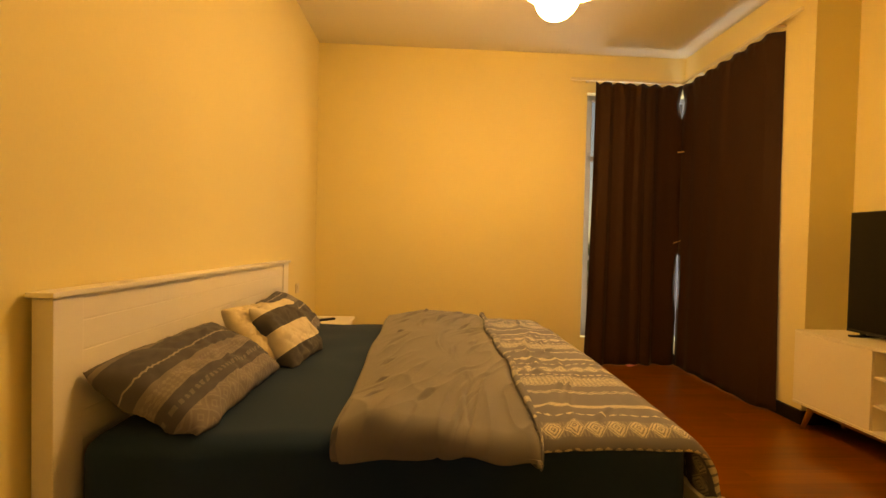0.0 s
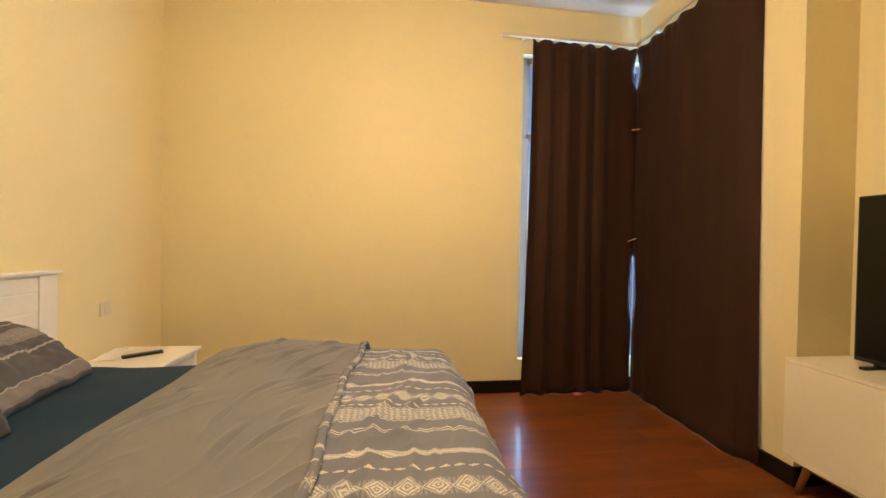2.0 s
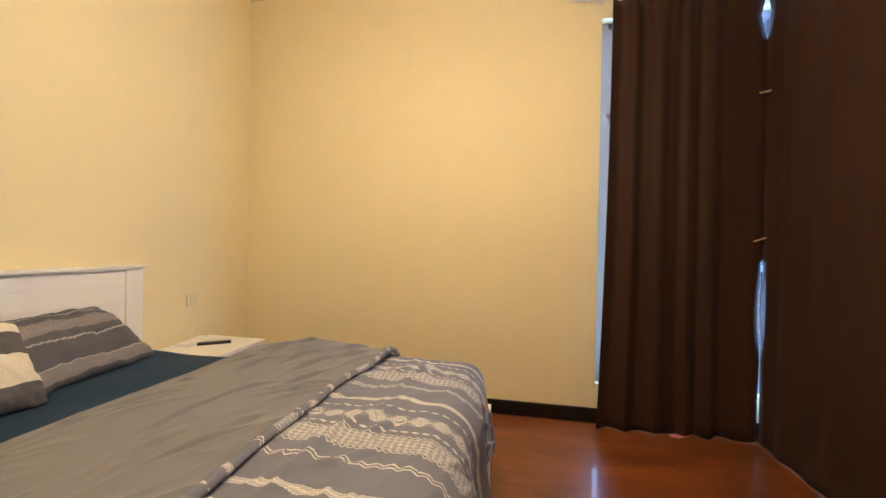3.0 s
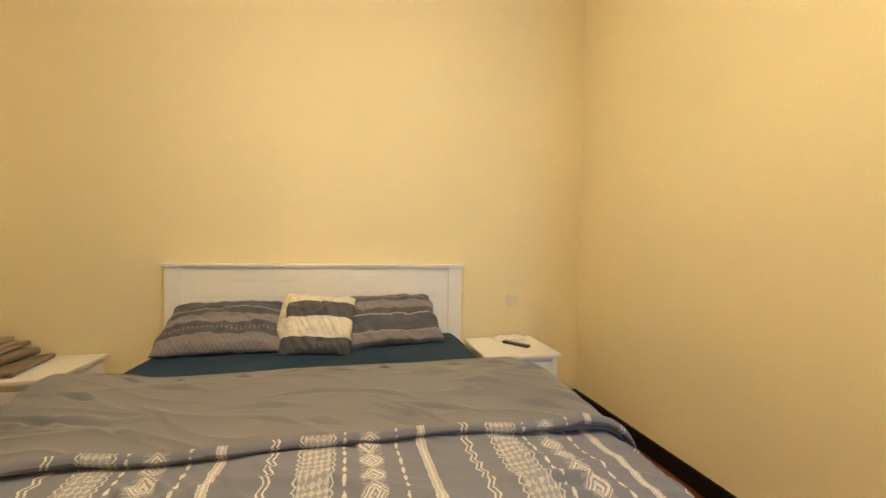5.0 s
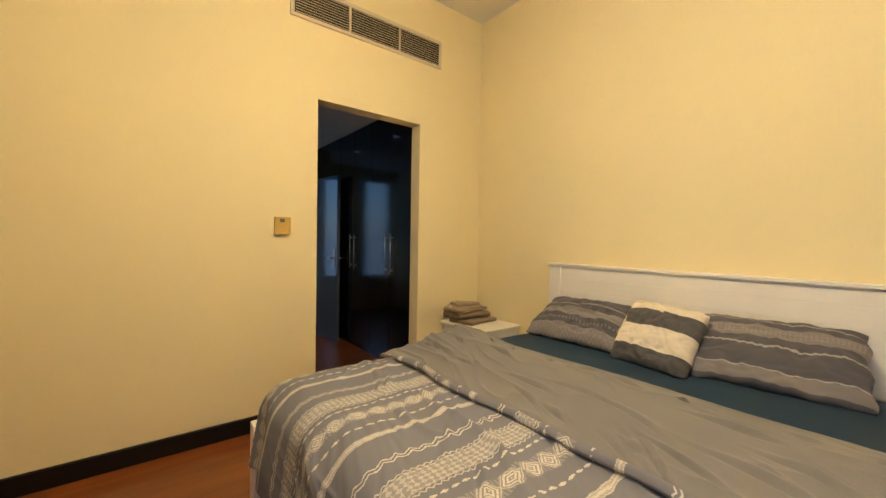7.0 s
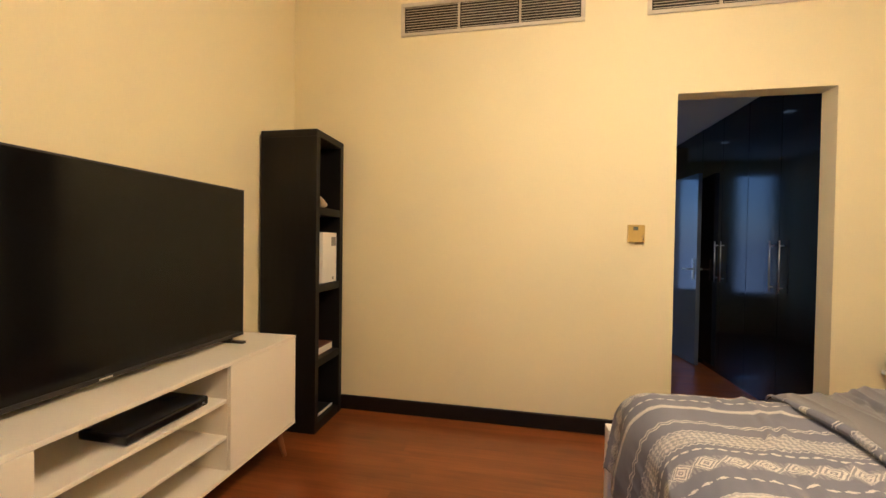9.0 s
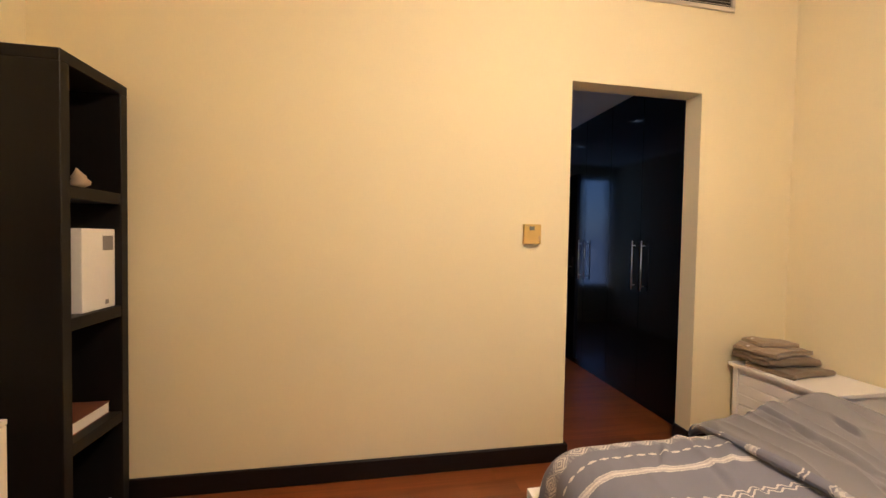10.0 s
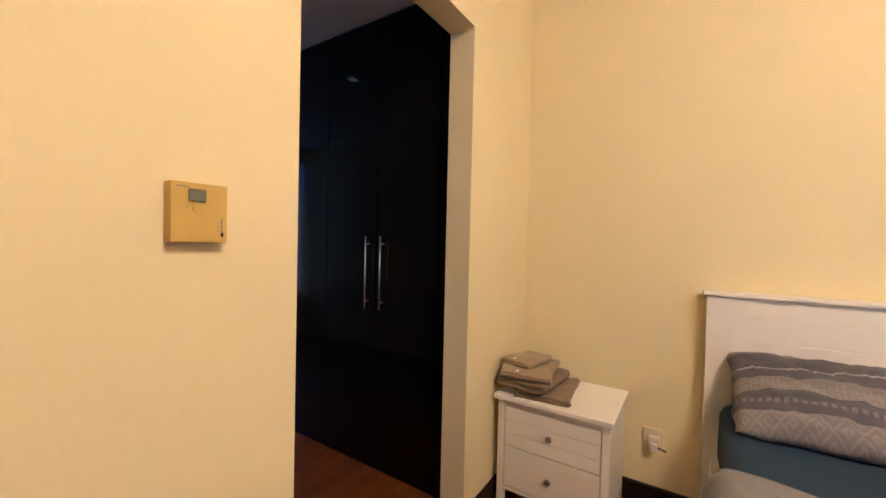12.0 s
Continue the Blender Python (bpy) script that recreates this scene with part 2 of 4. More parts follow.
def pillow_stripes(name, tones, laces, zigzags, dashes, lozenge=None):
    """Grey pillow cotton with tonal bands, thin pale zigzags, dashes and lace bands, across v."""
    n = Nodes(name)
    uv = n.node("ShaderNodeTexCoord").outputs["UV"]
    sep = n.node("ShaderNodeSeparateXYZ")
    n.put(sep.inputs[0], uv)
    M = n.math
    u = sep.outputs[0]
    v = M("ADD", sep.outputs[1], M("MULTIPLY", M("SUBTRACT", n.noise(uv, 8, 2), 0.5), 0.020))

    def tri(x, w):
        return M("ABSOLUTE", M("SUBTRACT", M("FRACT", M("DIVIDE", x, w)), 0.5))

    def line(c, half, wave=0.0, w=0.04):
        d = M("ABSOLUTE", M("SUBTRACT", M("SUBTRACT", v, c), M("MULTIPLY", M("SUBTRACT", tri(u, w), 0.25), wave)))
        return M("LESS_THAN", d, half)

    def most(items):
        r = 0.0
        for x in items:
            r = M("MAXIMUM", r, x)
        return r
    dots = M("MULTIPLY", M("LESS_THAN", M("ADD", tri(u, 0.017), tri(v, 0.015)), 0.48), M("GREATER_THAN", n.noise(uv, 60, 2), 0.42))
    lace = M("MULTIPLY", most(line(c, h) for c, h in laces), dots)
    thin = most(line(c, h, 0.011, w) for c, h, w in zigzags)
    dash = most(M("MULTIPLY", line(c, 0.0045), M("LESS_THAN", tri(u, 0.024), 0.28)) for c in dashes)
    worn = M("ADD", 0.25, M("MULTIPLY", n.noise(uv, 120, 2), 0.9))
    if lozenge:
        mid, half = lozenge
        across = M("DIVIDE", M("ABSOLUTE", M("SUBTRACT", v, mid)), 2 * half)
        net = M("LESS_THAN", tri(M("ADD", tri(u, 0.066), across), 0.34), 0.16)
        thin = M("MAXIMUM", thin, M("MULTIPLY", M("MULTIPLY", net, line(mid, half)), 0.28))
    base, fine = cloth_base(n, uv, (0.078, 0.078, 0.092), (0.124, 0.122, 0.140))
    c = n.mix(M("MULTIPLY", most(line(c, h) for c, h in tones), 0.85), base, (0.245, 0.222, 0.222))
    c = n.mix(M("MULTIPLY", lace, M("MULTIPLY", worn, 0.5)), c, (0.36, 0.33, 0.33))
    c = n.mix(M("MULTIPLY", M("MAXIMUM", thin, M("MULTIPLY", dash, 0.32)), worn), c, (0.46, 0.42, 0.41))
    n.set(Base_Color=c, Roughness=0.88, Sheen_Weight=0.05, Specular_IOR_Level=0.2)
    n.bump(fine, 0.25, 0.002)
    return n.m


def banded(name, grey, cream):
    """Cushion cover of broad cream and grey bands across v."""
    n = Nodes(name)
    uv = n.node("ShaderNodeTexCoord").outputs["UV"]
    sep = n.node("ShaderNodeSeparateXYZ")
    n.put(sep.inputs[0], uv)
    M = n.math
    v = M("ADD", sep.outputs[1], M("MULTIPLY", M("SUBTRACT", n.noise(uv, 12, 2), 0.5), 0.012))
    c = M("ADD", M("GREATER_THAN", v, 0.322), M("MULTIPLY", M("GREATER_THAN", v, 0.096), M("LESS_THAN", v, 0.220)))
    b, fine = cloth_base(n, uv, tuple(x * 0.8 for x in grey), tuple(x * 1.2 for x in grey), 260)
    w, _ = cloth_base(n, uv, tuple(x * 0.9 for x in cream), tuple(x * 1.06 for x in cream), 260)
    n.set(Base_Color=n.mix(c, b, w), Roughness=0.9, Sheen_Weight=0.05, Specular_IOR_Level=0.2)
    n.bump(fine, 0.35, 0.003)
    return n.m


def glowing(name, col, strength):
    n = Nodes(name)
    n.set(Base_Color=(0.85, 0.82, 0.76), Emission_Color=col, Emission_Strength=strength, Roughness=0.3)
    return n.m


def clear_glass(name):
    n = Nodes(name)
    n.set(Base_Color=(0.93, 0.97, 1.0), Transmission_Weight=1.0, Roughness=0.02, IOR=1.45)
    return n.m


def curtain_cloth(name):
    n = Nodes(name)
    uv = n.node("ShaderNodeTexCoord").outputs["UV"]
    sc = n.node("ShaderNodeMapping")
    n.put(sc.inputs["Vector"], uv)
    sc.inputs["Scale"].default_value = (1, 0.06, 1)
    slub = n.noise(sc.outputs[0], 160, 3)
    fine = n.noise(uv, 380, 2)
    big = n.noise(uv, 2.2, 3)
    f = n.math("ADD", n.math("MULTIPLY", slub, 0.5), n.math("ADD", n.math("MULTIPLY", fine, 0.25), n.math("MULTIPLY", big, 0.25)))
    n.set(Base_Color=n.mix(f, (0.021, 0.0076, 0.0034), (0.052, 0.0185, 0.0080)), Roughness=0.75, Sheen_Weight=0.05, Specular_IOR_Level=0.25)
    n.bump(slub, 0.2, 0.002)
    return n.m


WALL = wall_paint("wall_paint", (0.83, 0.72, 0.435))
CEIL = surface("ceiling_paint", (0.78, 0.74, 0.66), 0.8, 0.03, (1.0, 40), 0.03)
PLANK = plank_wood("floor_wood")
SUBFLOOR = surface("subfloor", (0.03, 0.012, 0.006), 0.8)
SKIRT = wood("skirting_wood", (0.004, 0.003, 0.0025), (0.011, 0.007, 0.005), 0.5, (1, 1, 12), 0.25)
WHITE = surface("white_lacquer", (0.86, 0.83, 0.78), 0.38, 0.025, (3, 90), 0.04, stretch=(1, 0.3, 1))
BONE = surface("off_white_laminate", (0.86, 0.79, 0.66), 0.42, 0.03, (2, 80), 0.03)
PLASTIC = surface("white_plastic", (0.74, 0.65, 0.48), 0.35, 0.03, (4, 120), 0.02)
BLACK_WOOD = wood("black_stained_wood", (0.004, 0.0034, 0.003), (0.010, 0.0085, 0.007), 0.46, (12, 12, 1), 0.25)
WARDROBE = wood("dark_lacquered_veneer", (0.003, 0.0022, 0.002), (0.007, 0.005, 0.0045), 0.085, (14, 14, 1), 0.3)
# Door leaf: the blue of the daylight on it is mixed into its colour.
LEAF = surface("door_gloss_day_tint", (0.11, 0.135, 0.185), 0.10, 0.02, (2, 60), 0.02)
LEG_WOOD = wood("oiled_acacia", (0.16, 0.055, 0.018), (0.36, 0.15, 0.055), 0.4, (10, 10, 1))
STEEL = surface("brushed_steel", (0.78, 0.77, 0.75), 0.38, 0.05, (3, 160), 0.05, metal=1.0, stretch=(6, 6, 0.3))
NICKEL = surface("aged_nickel", (0.32, 0.27, 0.22), 0.32, 0.1, (20, 200), 0.1, metal=1.0)
BLACK_PLASTIC = surface("black_plastic", (0.012, 0.012, 0.013), 0.35, 0.1, (5, 200), 0.05)
SCREEN = surface("screen_glass", (0.004, 0.004, 0.0045), 0.14, 0.1, (2, 40), 0.0, spec=0.28)
SET_TOP = surface("set_top_box_plastic", (0.01, 0.011, 0.016), 0.25, 0.1, (5, 150), 0.05)
LABEL_GREY = surface("print_grey", (0.25, 0.23, 0.21), 0.6)
DUCT_SHADE = surface("duct_shade", (0.035, 0.028, 0.02), 0.8)
SLAT = surface("vent_slat_enamel", (0.62, 0.54, 0.40), 0.45, 0.05)
THERMO = surface("yellowed_plastic", (0.60, 0.40, 0.09), 0.42, 0.04, (6, 150), 0.04)
LCD = surface("lcd_grey", (0.16, 0.17, 0.14), 0.2, 0.05)
WIN_FRAME = surface("window_aluminium", (0.36, 0.35, 0.40), 0.4, 0.04)
GLASS = clear_glass("window_glass")
CURTAIN = curtain_cloth("brown_curtain_cloth")
TEAL = cloth("teal_sheet_cotton", (0.013, 0.036, 0.074), 0.18, 500)
GREY_COTTON = cloth("grey_cotton", (0.180, 0.172, 0.178), 0.12, 480, 0.70, 0.14, 0.3)
PRINT = woven_stripes("printed_grey_cotton", (0.184, 0.185, 0.220), (0.70, 0.65, 0.58), shift=1.924)
PILLOW_LACE = pillow_stripes("lace_pillow_cotton", ((0.205, 0.036), (0.046, 0.044), (0.395, 0.010)), ((0.200, 0.028),), ((0.290, 0.0036, 0.024),), (0.126, 0.134), (0.046, 0.042))
PILLOW_BANDS = pillow_stripes("banded_pillow_cotton", ((0.288, 0.034), (0.050, 0.028)), ((0.288, 0.020),), ((0.205, 0.0050, 0.03), (0.366, 0.0035, 0.03), (0.082, 0.0035, 0.06)), ())
BAND = banded("banded_cushion_cotton", (0.10, 0.098, 0.102), (0.72, 0.65, 0.54))
CREAM = cloth("cream_cotton", (0.66, 0.58, 0.45), 0.08, 260)
TOWEL_DARK = cloth("taupe_towelling", (0.215, 0.163, 0.104), 0.25, 300, 0.95, 0.2)
TOWEL_LIGHT = cloth("beige_towelling", (0.36, 0.275, 0.175), 0.2, 300, 0.95, 0.2)
PAPER = surface("white_paper", (0.80, 0.77, 0.70), 0.6, 0.04)
BOOK_BROWN = surface("brown_book_cover", (0.17, 0.06, 0.03), 0.45, 0.1)
PINK = surface("pink_fabric", (0.72, 0.28, 0.32), 0.4, 0.08)
PEG = wood("peg_wood", (0.42, 0.26, 0.12), (0.62, 0.42, 0.22), 0.5)
LEAFY = surface("far_greenery", (0.07, 0.10, 0.045), 0.8, 0.35, (0.8, 6), 0.3)
GROUND = surface("pale_ground", (0.32, 0.29, 0.24), 0.9, 0.1)
GLOBE = glowing("lit_opal_glass", LAMP_COLOUR, LAMP_GLOW)
SPOT = glowing("downlight_lens", (0.7, 0.85, 1.0), 1.5)

# ---- the shell of the rooms ----
H = 3.35           # ceiling of the bedroom
H2 = 2.55          # ceiling of the dressing room
NY = 3.79          # north wall
EX = 3.963         # east wall by the window
TX = 4.30          # east wall behind the television
CY = 2.385         # where the east wall steps back
WX, WZ0, WZ1 = 2.876, 0.282, 2.94   # corner window


def shell(name, *boxes, mat=WALL):
    bm = bmesh.new()
    for b in boxes:
        cuboid(*b, bm=bm)
    return whole(name, bm, mat, kind="structure")


shell("wall_west", (-0.2, 0, -0.125, NY + 0.2, 0, H))
shell("wall_north", (0, WX, NY, NY + 0.2, 0, H), (WX, EX + 0.2, NY, NY + 0.2, 0, WZ0), (WX, EX + 0.2, NY, NY + 0.2, WZ1, H))
shell("wall_east", (EX, EX + 0.2, 2.72, NY, 0, WZ0), (EX, EX + 0.2, 2.72, NY, WZ1, H), (EX, EX + 0.2, CY + 0.15, 2.72, 0, H),
      (EX, TX + 0.2, CY, CY + 0.15, 0, H), (TX, TX + 0.2, -0.125, CY, 0, H))
DX0, DX1, DZ = 0.702, 1.58, 2.255
shell("wall_south", (0, DX0, -0.125, 0, 0, H), (DX1, TX, -0.125, 0, 0, H), (DX0, DX1, -0.125, 0, DZ, H))
shell("ceiling", (-0.2, TX + 0.2, 0, NY + 0.2, H, H + 0.1), (-0.2, 2.6, -3.75, -0.125, H2, H2 + 0.1), mat=CEIL)
# dressing room beyond the opening
shell("wall_dressing_west", (-0.2, 0, -2.75, -0.125, 0, H2))
shell("wall_dressing_stub", (-0.2, 0.80, -2.87, -2.75, 0, H2))
shell("wall_dressing_far_west", (0.68, 0.80, -3.62, -2.87, 0, H2))
shell("wall_dressing_east", (2.45, 2.6, -3.62, -0.125, 0, H2))
shell("wall_dressing_south", (0.68, 1.80, -3.75, -3.62, 0, H2), (2.36, 2.6, -3.75, -3.62, 0, H2), (1.80, 2.36, -3.75, -3.62, 0, 0.55), (1.80, 2.36, -3.75, -3.62, 2.38, H2))
shell("subfloor", (-0.2, TX + 0.2, -3.75, NY + 0.2, -0.12, -0.012), mat=SUBFLOOR)

SK = [("x", 0.02, 0.0, DX0 + 0.02, 0.0), ("x", 0.02, DX1 - 0.02, TX, 0.0), ("x", -0.02, 0.0, EX, NY), ("y", 0.02, 0.0, NY, 0.0), ("y", -0.02, CY - 0.02, NY, EX), ("y", -0.02, 0.0, CY, TX),
      ("x", -0.02, EX, TX, CY), ("y", 0.02, -0.125, 0.0, DX0), ("y", -0.02, -0.125, 0.0, DX1), ("x", -0.02, 0.6, DX0, -0.125), ("x", -0.02, DX1, 2.45, -0.125)]
bm = bmesh.new()
for ax, th, a, b, c in SK:
    lo, hi = sorted((c, c + th))
    if ax == "x":
        cuboid(a - 0.001, b + 0.001, lo, hi, 0, 0.105, 0.004, 1, bm)
    else:
        cuboid(lo, hi, a - 0.001, b + 0.001, 0, 0.105, 0.004, 1, bm)
whole("baseboard", bm, SKIRT, kind="structure")

# outside: ground, distant greenery and the view behind the panes
bm = bmesh.new()
bmesh.ops.create_grid(bm, x_segments=1, y_segments=1, size=900)
bmesh.ops.translate(bm, verts=bm.verts, vec=(0, 0, -0.35))
whole("ground", bm, GROUND, kind="structure")


def hedge(x0, x1, y0, y1, h, seed):
    rnd = random.Random(seed)
    b = bmesh.new()
    for _ in range(900):
        p = Vector((rnd.uniform(x0, x1), rnd.uniform(y0, y1), h * rnd.random() ** 0.8 - 0.35))
        s = rnd.uniform(0.15, 0.4)
        m = Matrix.Translation(p) @ Euler((rnd.uniform(0, 6), rnd.uniform(0, 6), 0)).to_matrix().to_4x4()
        vs = [b.verts.new(m @ Vector(q)) for q in ((-s, 0, 0), (0, -s * 0.35, 0.05), (s, 0, 0), (0, s * 0.35, 0.05))]
        b.faces.new(vs)
    return whole("hedge", b, LEAFY, "dense green garden hedge outside the window", "hedge", kind="stuff")


hedge(-3, 8, 13, 14.5, 1.5, 3)
hedge(13, 14.5, -3, 12, 1.5, 4)


# ---- windows ----
def window(name, alongx, a, b, face, z0, z1, depth, bars):
    e = thing(name, ((a + b) / 2, face, z0) if alongx else (face, (a + b) / 2, z0), "aluminium framed window with daylight behind it", "window", kind="structure")
    w = 0.055

    def slab(p, q, lo, hi, t0, t1):
        return cuboid(p, q, t0, t1, lo, hi, 0.004, 1) if alongx else cuboid(t0, t1, p, q, lo, hi, 0.004, 1)
    t0, t1 = sorted((face + depth, face + depth + 0.06))
    stile = 0.088 if alongx and face > 0 else w
    for p, q, lo, hi in ((a, a + stile, z0, z1), (b - w, b, z0, z1), (a + w, b - w, z0, z0 + w), (a + w, b - w, z1 - w, z1)):
        part("window_frame", slab(p, q, lo, hi, t0, t1), WIN_FRAME, e)
    for z in bars:
        part("transom", slab(a + w, b - w, z - 0.025, z + 0.025, t0, t1), WIN_FRAME, e)
    edges = [z0 + w, *[v for z in bars for v in (z - 0.025, z + 0.025)], z1 - w]
    for lo, hi in zip(edges[::2], edges[1::2]):
        pane = part("pane", slab(a + w, b - w, lo, hi, (t0 + t1) / 2 - 0.004, (t0 + t1) / 2 + 0.004), GLASS, e)
        pane.visible_shadow = False
    return e


window("window_1", True, WX, EX + 0.08, NY, WZ0, WZ1, 0.07, (1.15, 2.25))
window("window_2", False, 2.72, NY + 0.07, EX, WZ0, WZ1, 0.07, (1.15, 2.25))
window("window_3", True, 1.80, 2.36, -3.62, 0.55, 2.38, -0.11, ())


# ---- curtains and their rails ----
def curtain(name, p0, p1, inward, folds, amp, top, seed, label):
    """Hung cloth between two plan points, gathered in folds, with a gap at the end by the corner."""
    p0, p1, inward = Vector(p0), Vector(p1), Vector(inward)
    e = thing(name, (*((p0 + p1) / 2).xy, 0.013), label, "curtain", "brown window curtains")
    rnd = random.Random(seed)
    ph = [rnd.uniform(0, 6.28) for _ in range(6)]
    length = (p1 - p0).length

    def gap(z):
        return 0.052 * max(0, 1 - abs(z - 2.83) / 0.23) + (0.010 + 0.006 * math.sin(z * 9) if z < 1.22 else -0.026) + 0.004 * wob(z, seed, 0, 6)

    def at(u, v):
        z = 0.013 + (top - 0.013) * v
        warp = u + 0.07 * math.sin(5 * u + ph[0]) + 0.025 * math.sin(13 * u + ph[1])
        k = 0.55 + 0.45 * wob(u * 3, seed, 0, 1.0) + 0.5 * (1 - v)
        d = amp * k * math.sin(2 * math.pi * folds * warp + ph[2]) + 0.14 * amp * math.sin(2 * math.pi * folds * 2.3 * warp + ph[3])
        d += 0.006 * wob(u * 9, v * 2.5, seed, 1.0) + 0.02 * (1 - v) ** 2
        d -= 0.072 * max(0.0, 1 - u / 0.08) * (1 if seed == 8 else 0)
        if v > 0.97:
            d += 0.004 * math.sin(2 * math.pi * folds * 3 * u)
        along = u
        p = p0.lerp(p1, along)
        p += (p1 - p0).normalized() * (-gap(z) * u ** 8 + 0.060 * (1 - v) ** 2 * (-1 if u < 0.5 else 0) * (1 - 2 * min(u, 0.5)))
        hem = 0.006 * math.sin(2 * math.pi * folds * u + ph[4]) if v == 0 else 0
        drop = -0.022 * (0.5 + 0.5 * math.sin(2 * math.pi * folds * 1.5 * u + ph[5])) if v == 1 else 0
        return p + inward * d + Vector((0, 0, z + hem + drop))
    ob = part("cloth", sheet(260, 46, at, lambda u, v: (u * length * 1.4, v * top)), CURTAIN, e, smooth=True)
    sol = ob.modifiers.new("thickness", "SOLIDIFY")
    sol.thickness, sol.offset = 0.003, 0
    return e


curtain("curtain", (2.925, 3.700, 0), (3.882, 3.722, 0), (0, -1, 0), 4.6, 0.021, 3.03, 5, "dark brown pleated curtain drawn over the window, nearly touching the floor")
curtain("curtain", (3.885, 2.615, 0), (3.892, 3.708, 0), (-1, 0, 0), 4.5, 0.006, 3.03, 8, "dark brown flat-hung curtain drawn across the side window")


def rail(name, p0, p1, hooks, axis):
    e = thing(name, p0, "slim white curtain rail fixed above the window", "curtain rail", "white curtain rails")
    x0, x1 = sorted((p0[0], p1[0]))
    y0, y1 = sorted((p0[1], p1[1]))
    part("track", cuboid(x0 - 0.011, x1 + 0.011, y0 - 0.011, y1 + 0.011, 3.036, 3.064, 0.004, 2), PLASTIC, e)
    for k in range(hooks):
        t = (k + 0.5) / hooks
        p = Vector(p0).lerp(Vector(p1), t)
        if axis == "x":
            part("bracket", cuboid(p.x - 0.012, p.x + 0.012, p.y + 0.010, NY, 3.046, 3.058), PLASTIC, e)
        else:
            part("bracket", cuboid(p.x + 0.010, EX, p.y - 0.012, p.y + 0.012, 3.046, 3.058), PLASTIC, e)
    return e


rail("curtain_rail", (2.67, 3.712, 3.05), (3.85, 3.712, 3.05), 3, "x")
rail("curtain_rail", (3.872, 2.415, 3.05), (3.872, 3.70, 3.05), 3, "y")


def peg(p, rz, ry):
    e = thing("clothes_peg", p, "small wooden peg clipping the two curtains together", "clothes peg", "pegs on the curtains")
    for s in (-1, 1):
        b = cuboid(-0.035, 0.035, s * 0.002, s * 0.008, -0.005, 0.005, 0.0015, 1)
        b.transform(Matrix.Translation(p) @ Euler((0, radians(ry), radians(rz))).to_matrix().to_4x4())
        part("peg_half", b, PEG, e)
    part("spring", rod(Vector(p) + Vector((0, -0.009, 0)), Vector(p) + Vector((0, 0.009, 0)), 0.0035), NICKEL, e)


peg((3.868, 3.672, 2.306), -40, 2)
peg((3.850, 3.672, 1.345), -40, -22)

# Small pink cloth under the curtain, made of three thin overlapping slabs.
bm = bmesh.new()
for i in range(3):
    cuboid(3.345 + i * 0.03, 3.40 + i * 0.03, 3.655 + 0.01 * i, 3.70, 0.002 + i * 0.004, 0.012 + i * 0.004, 0.004, 2, bm)
whole("pink_cloth", bm, PINK, "small pink cloth lying under the curtain", "household item", at=(3.4, 3.68, 0.0))


# ---- ceiling lamp: opal glass bowls on a plate ----
LX, LY, LZ = 1.93, 1.96, 2.835
lamp = thing("ceiling_lamp", (LX, LY, H), "lit ceiling lamp with clustered opal glass bowls", "ceiling lamp")
part("ceiling_plate", lathe([(0.17, H - 0.03), (0.18, H - 0.015), (0.18, H)], 32, Matrix.Translation((LX, LY, 0))), NICKEL, lamp, "nickel ceiling plate", True)
for k in range(3):
    a = radians(200 + 120 * k)
    cx, cy = LX + 0.125 * math.cos(a), LY + 0.125 * math.sin(a)
    arm = part("arm", rod((LX + 0.10 * math.cos(a), LY + 0.10 * math.sin(a), H - 0.02), (cx, cy, LZ + 0.16), 0.010), NICKEL, lamp, "nickel arm", True)
    part("socket", rod((cx, cy, LZ + 0.14), (cx, cy, LZ + 0.20), 0.035, 0.028, 20), NICKEL, arm, "", True)
    prof = [(0.14 * math.sin(t), LZ - 0.14 * math.cos(t)) for t in [math.pi * i / 14 for i in range(15)]]
    prof[0] = (0.004, LZ - 0.14)
    prof[-1] = (0.034, LZ + 0.137)
    # Unseen metal cap, added to hold back the light each bowl throws upward.
    cap = [(0.004, LZ + 0.146), (0.05, LZ + 0.141), (0.10, LZ + 0.112), (0.128, LZ + 0.075), (0.141, LZ + 0.035), (0.144, LZ + 0.034), (0.132, LZ + 0.078), (0.103, LZ + 0.117), (0.05, LZ + 0.147), (0.004, LZ + 0.152)]
    part("light_cap", lathe(cap, 28, Matrix.Translation((cx, cy, 0))), NICKEL, arm, "added metal cap over the bowl, cutting its upward light", True)
    part("shade", lathe(prof, 28, Matrix.Translation((cx, cy, 0))), GLOBE, lamp, "glowing opal glass bowl", True)


# ---- bed ----
def on_board(x0, x1, y0, y1, z0, z1, parent, name, mat=WHITE, bev=0.004, label=""):
    return part(name, cuboid(x0, x1, y0, y1, z0, z1, bev, 2), mat, parent, label)


bed = thing("bed", (1.1, 1.84, 0), "white wooden double bed with a planked headboard", "bed")
BY0, BY1 = 0.89, 2.787
head = on_board(0.028, 0.0665, BY0 + 0.095, BY1 - 0.095, 0.16, 1.09, bed, "headboard", WHITE)
for y0 in (BY0, BY1 - 0.10):
    on_board(0.016, 0.078, y0, y0 + 0.10, 0.0, 1.094, head, "post")
on_board(0.010, 0.091, BY0 - 0.014, BY1 + 0.014, 1.096, 1.113, head, "ledge", bev=0.004)
on_board(0.060, 0.0755, BY0 + 0.100, BY1 - 0.100, 1.084, 1.096, head, "moulding", bev=0.003)
z = 1.108
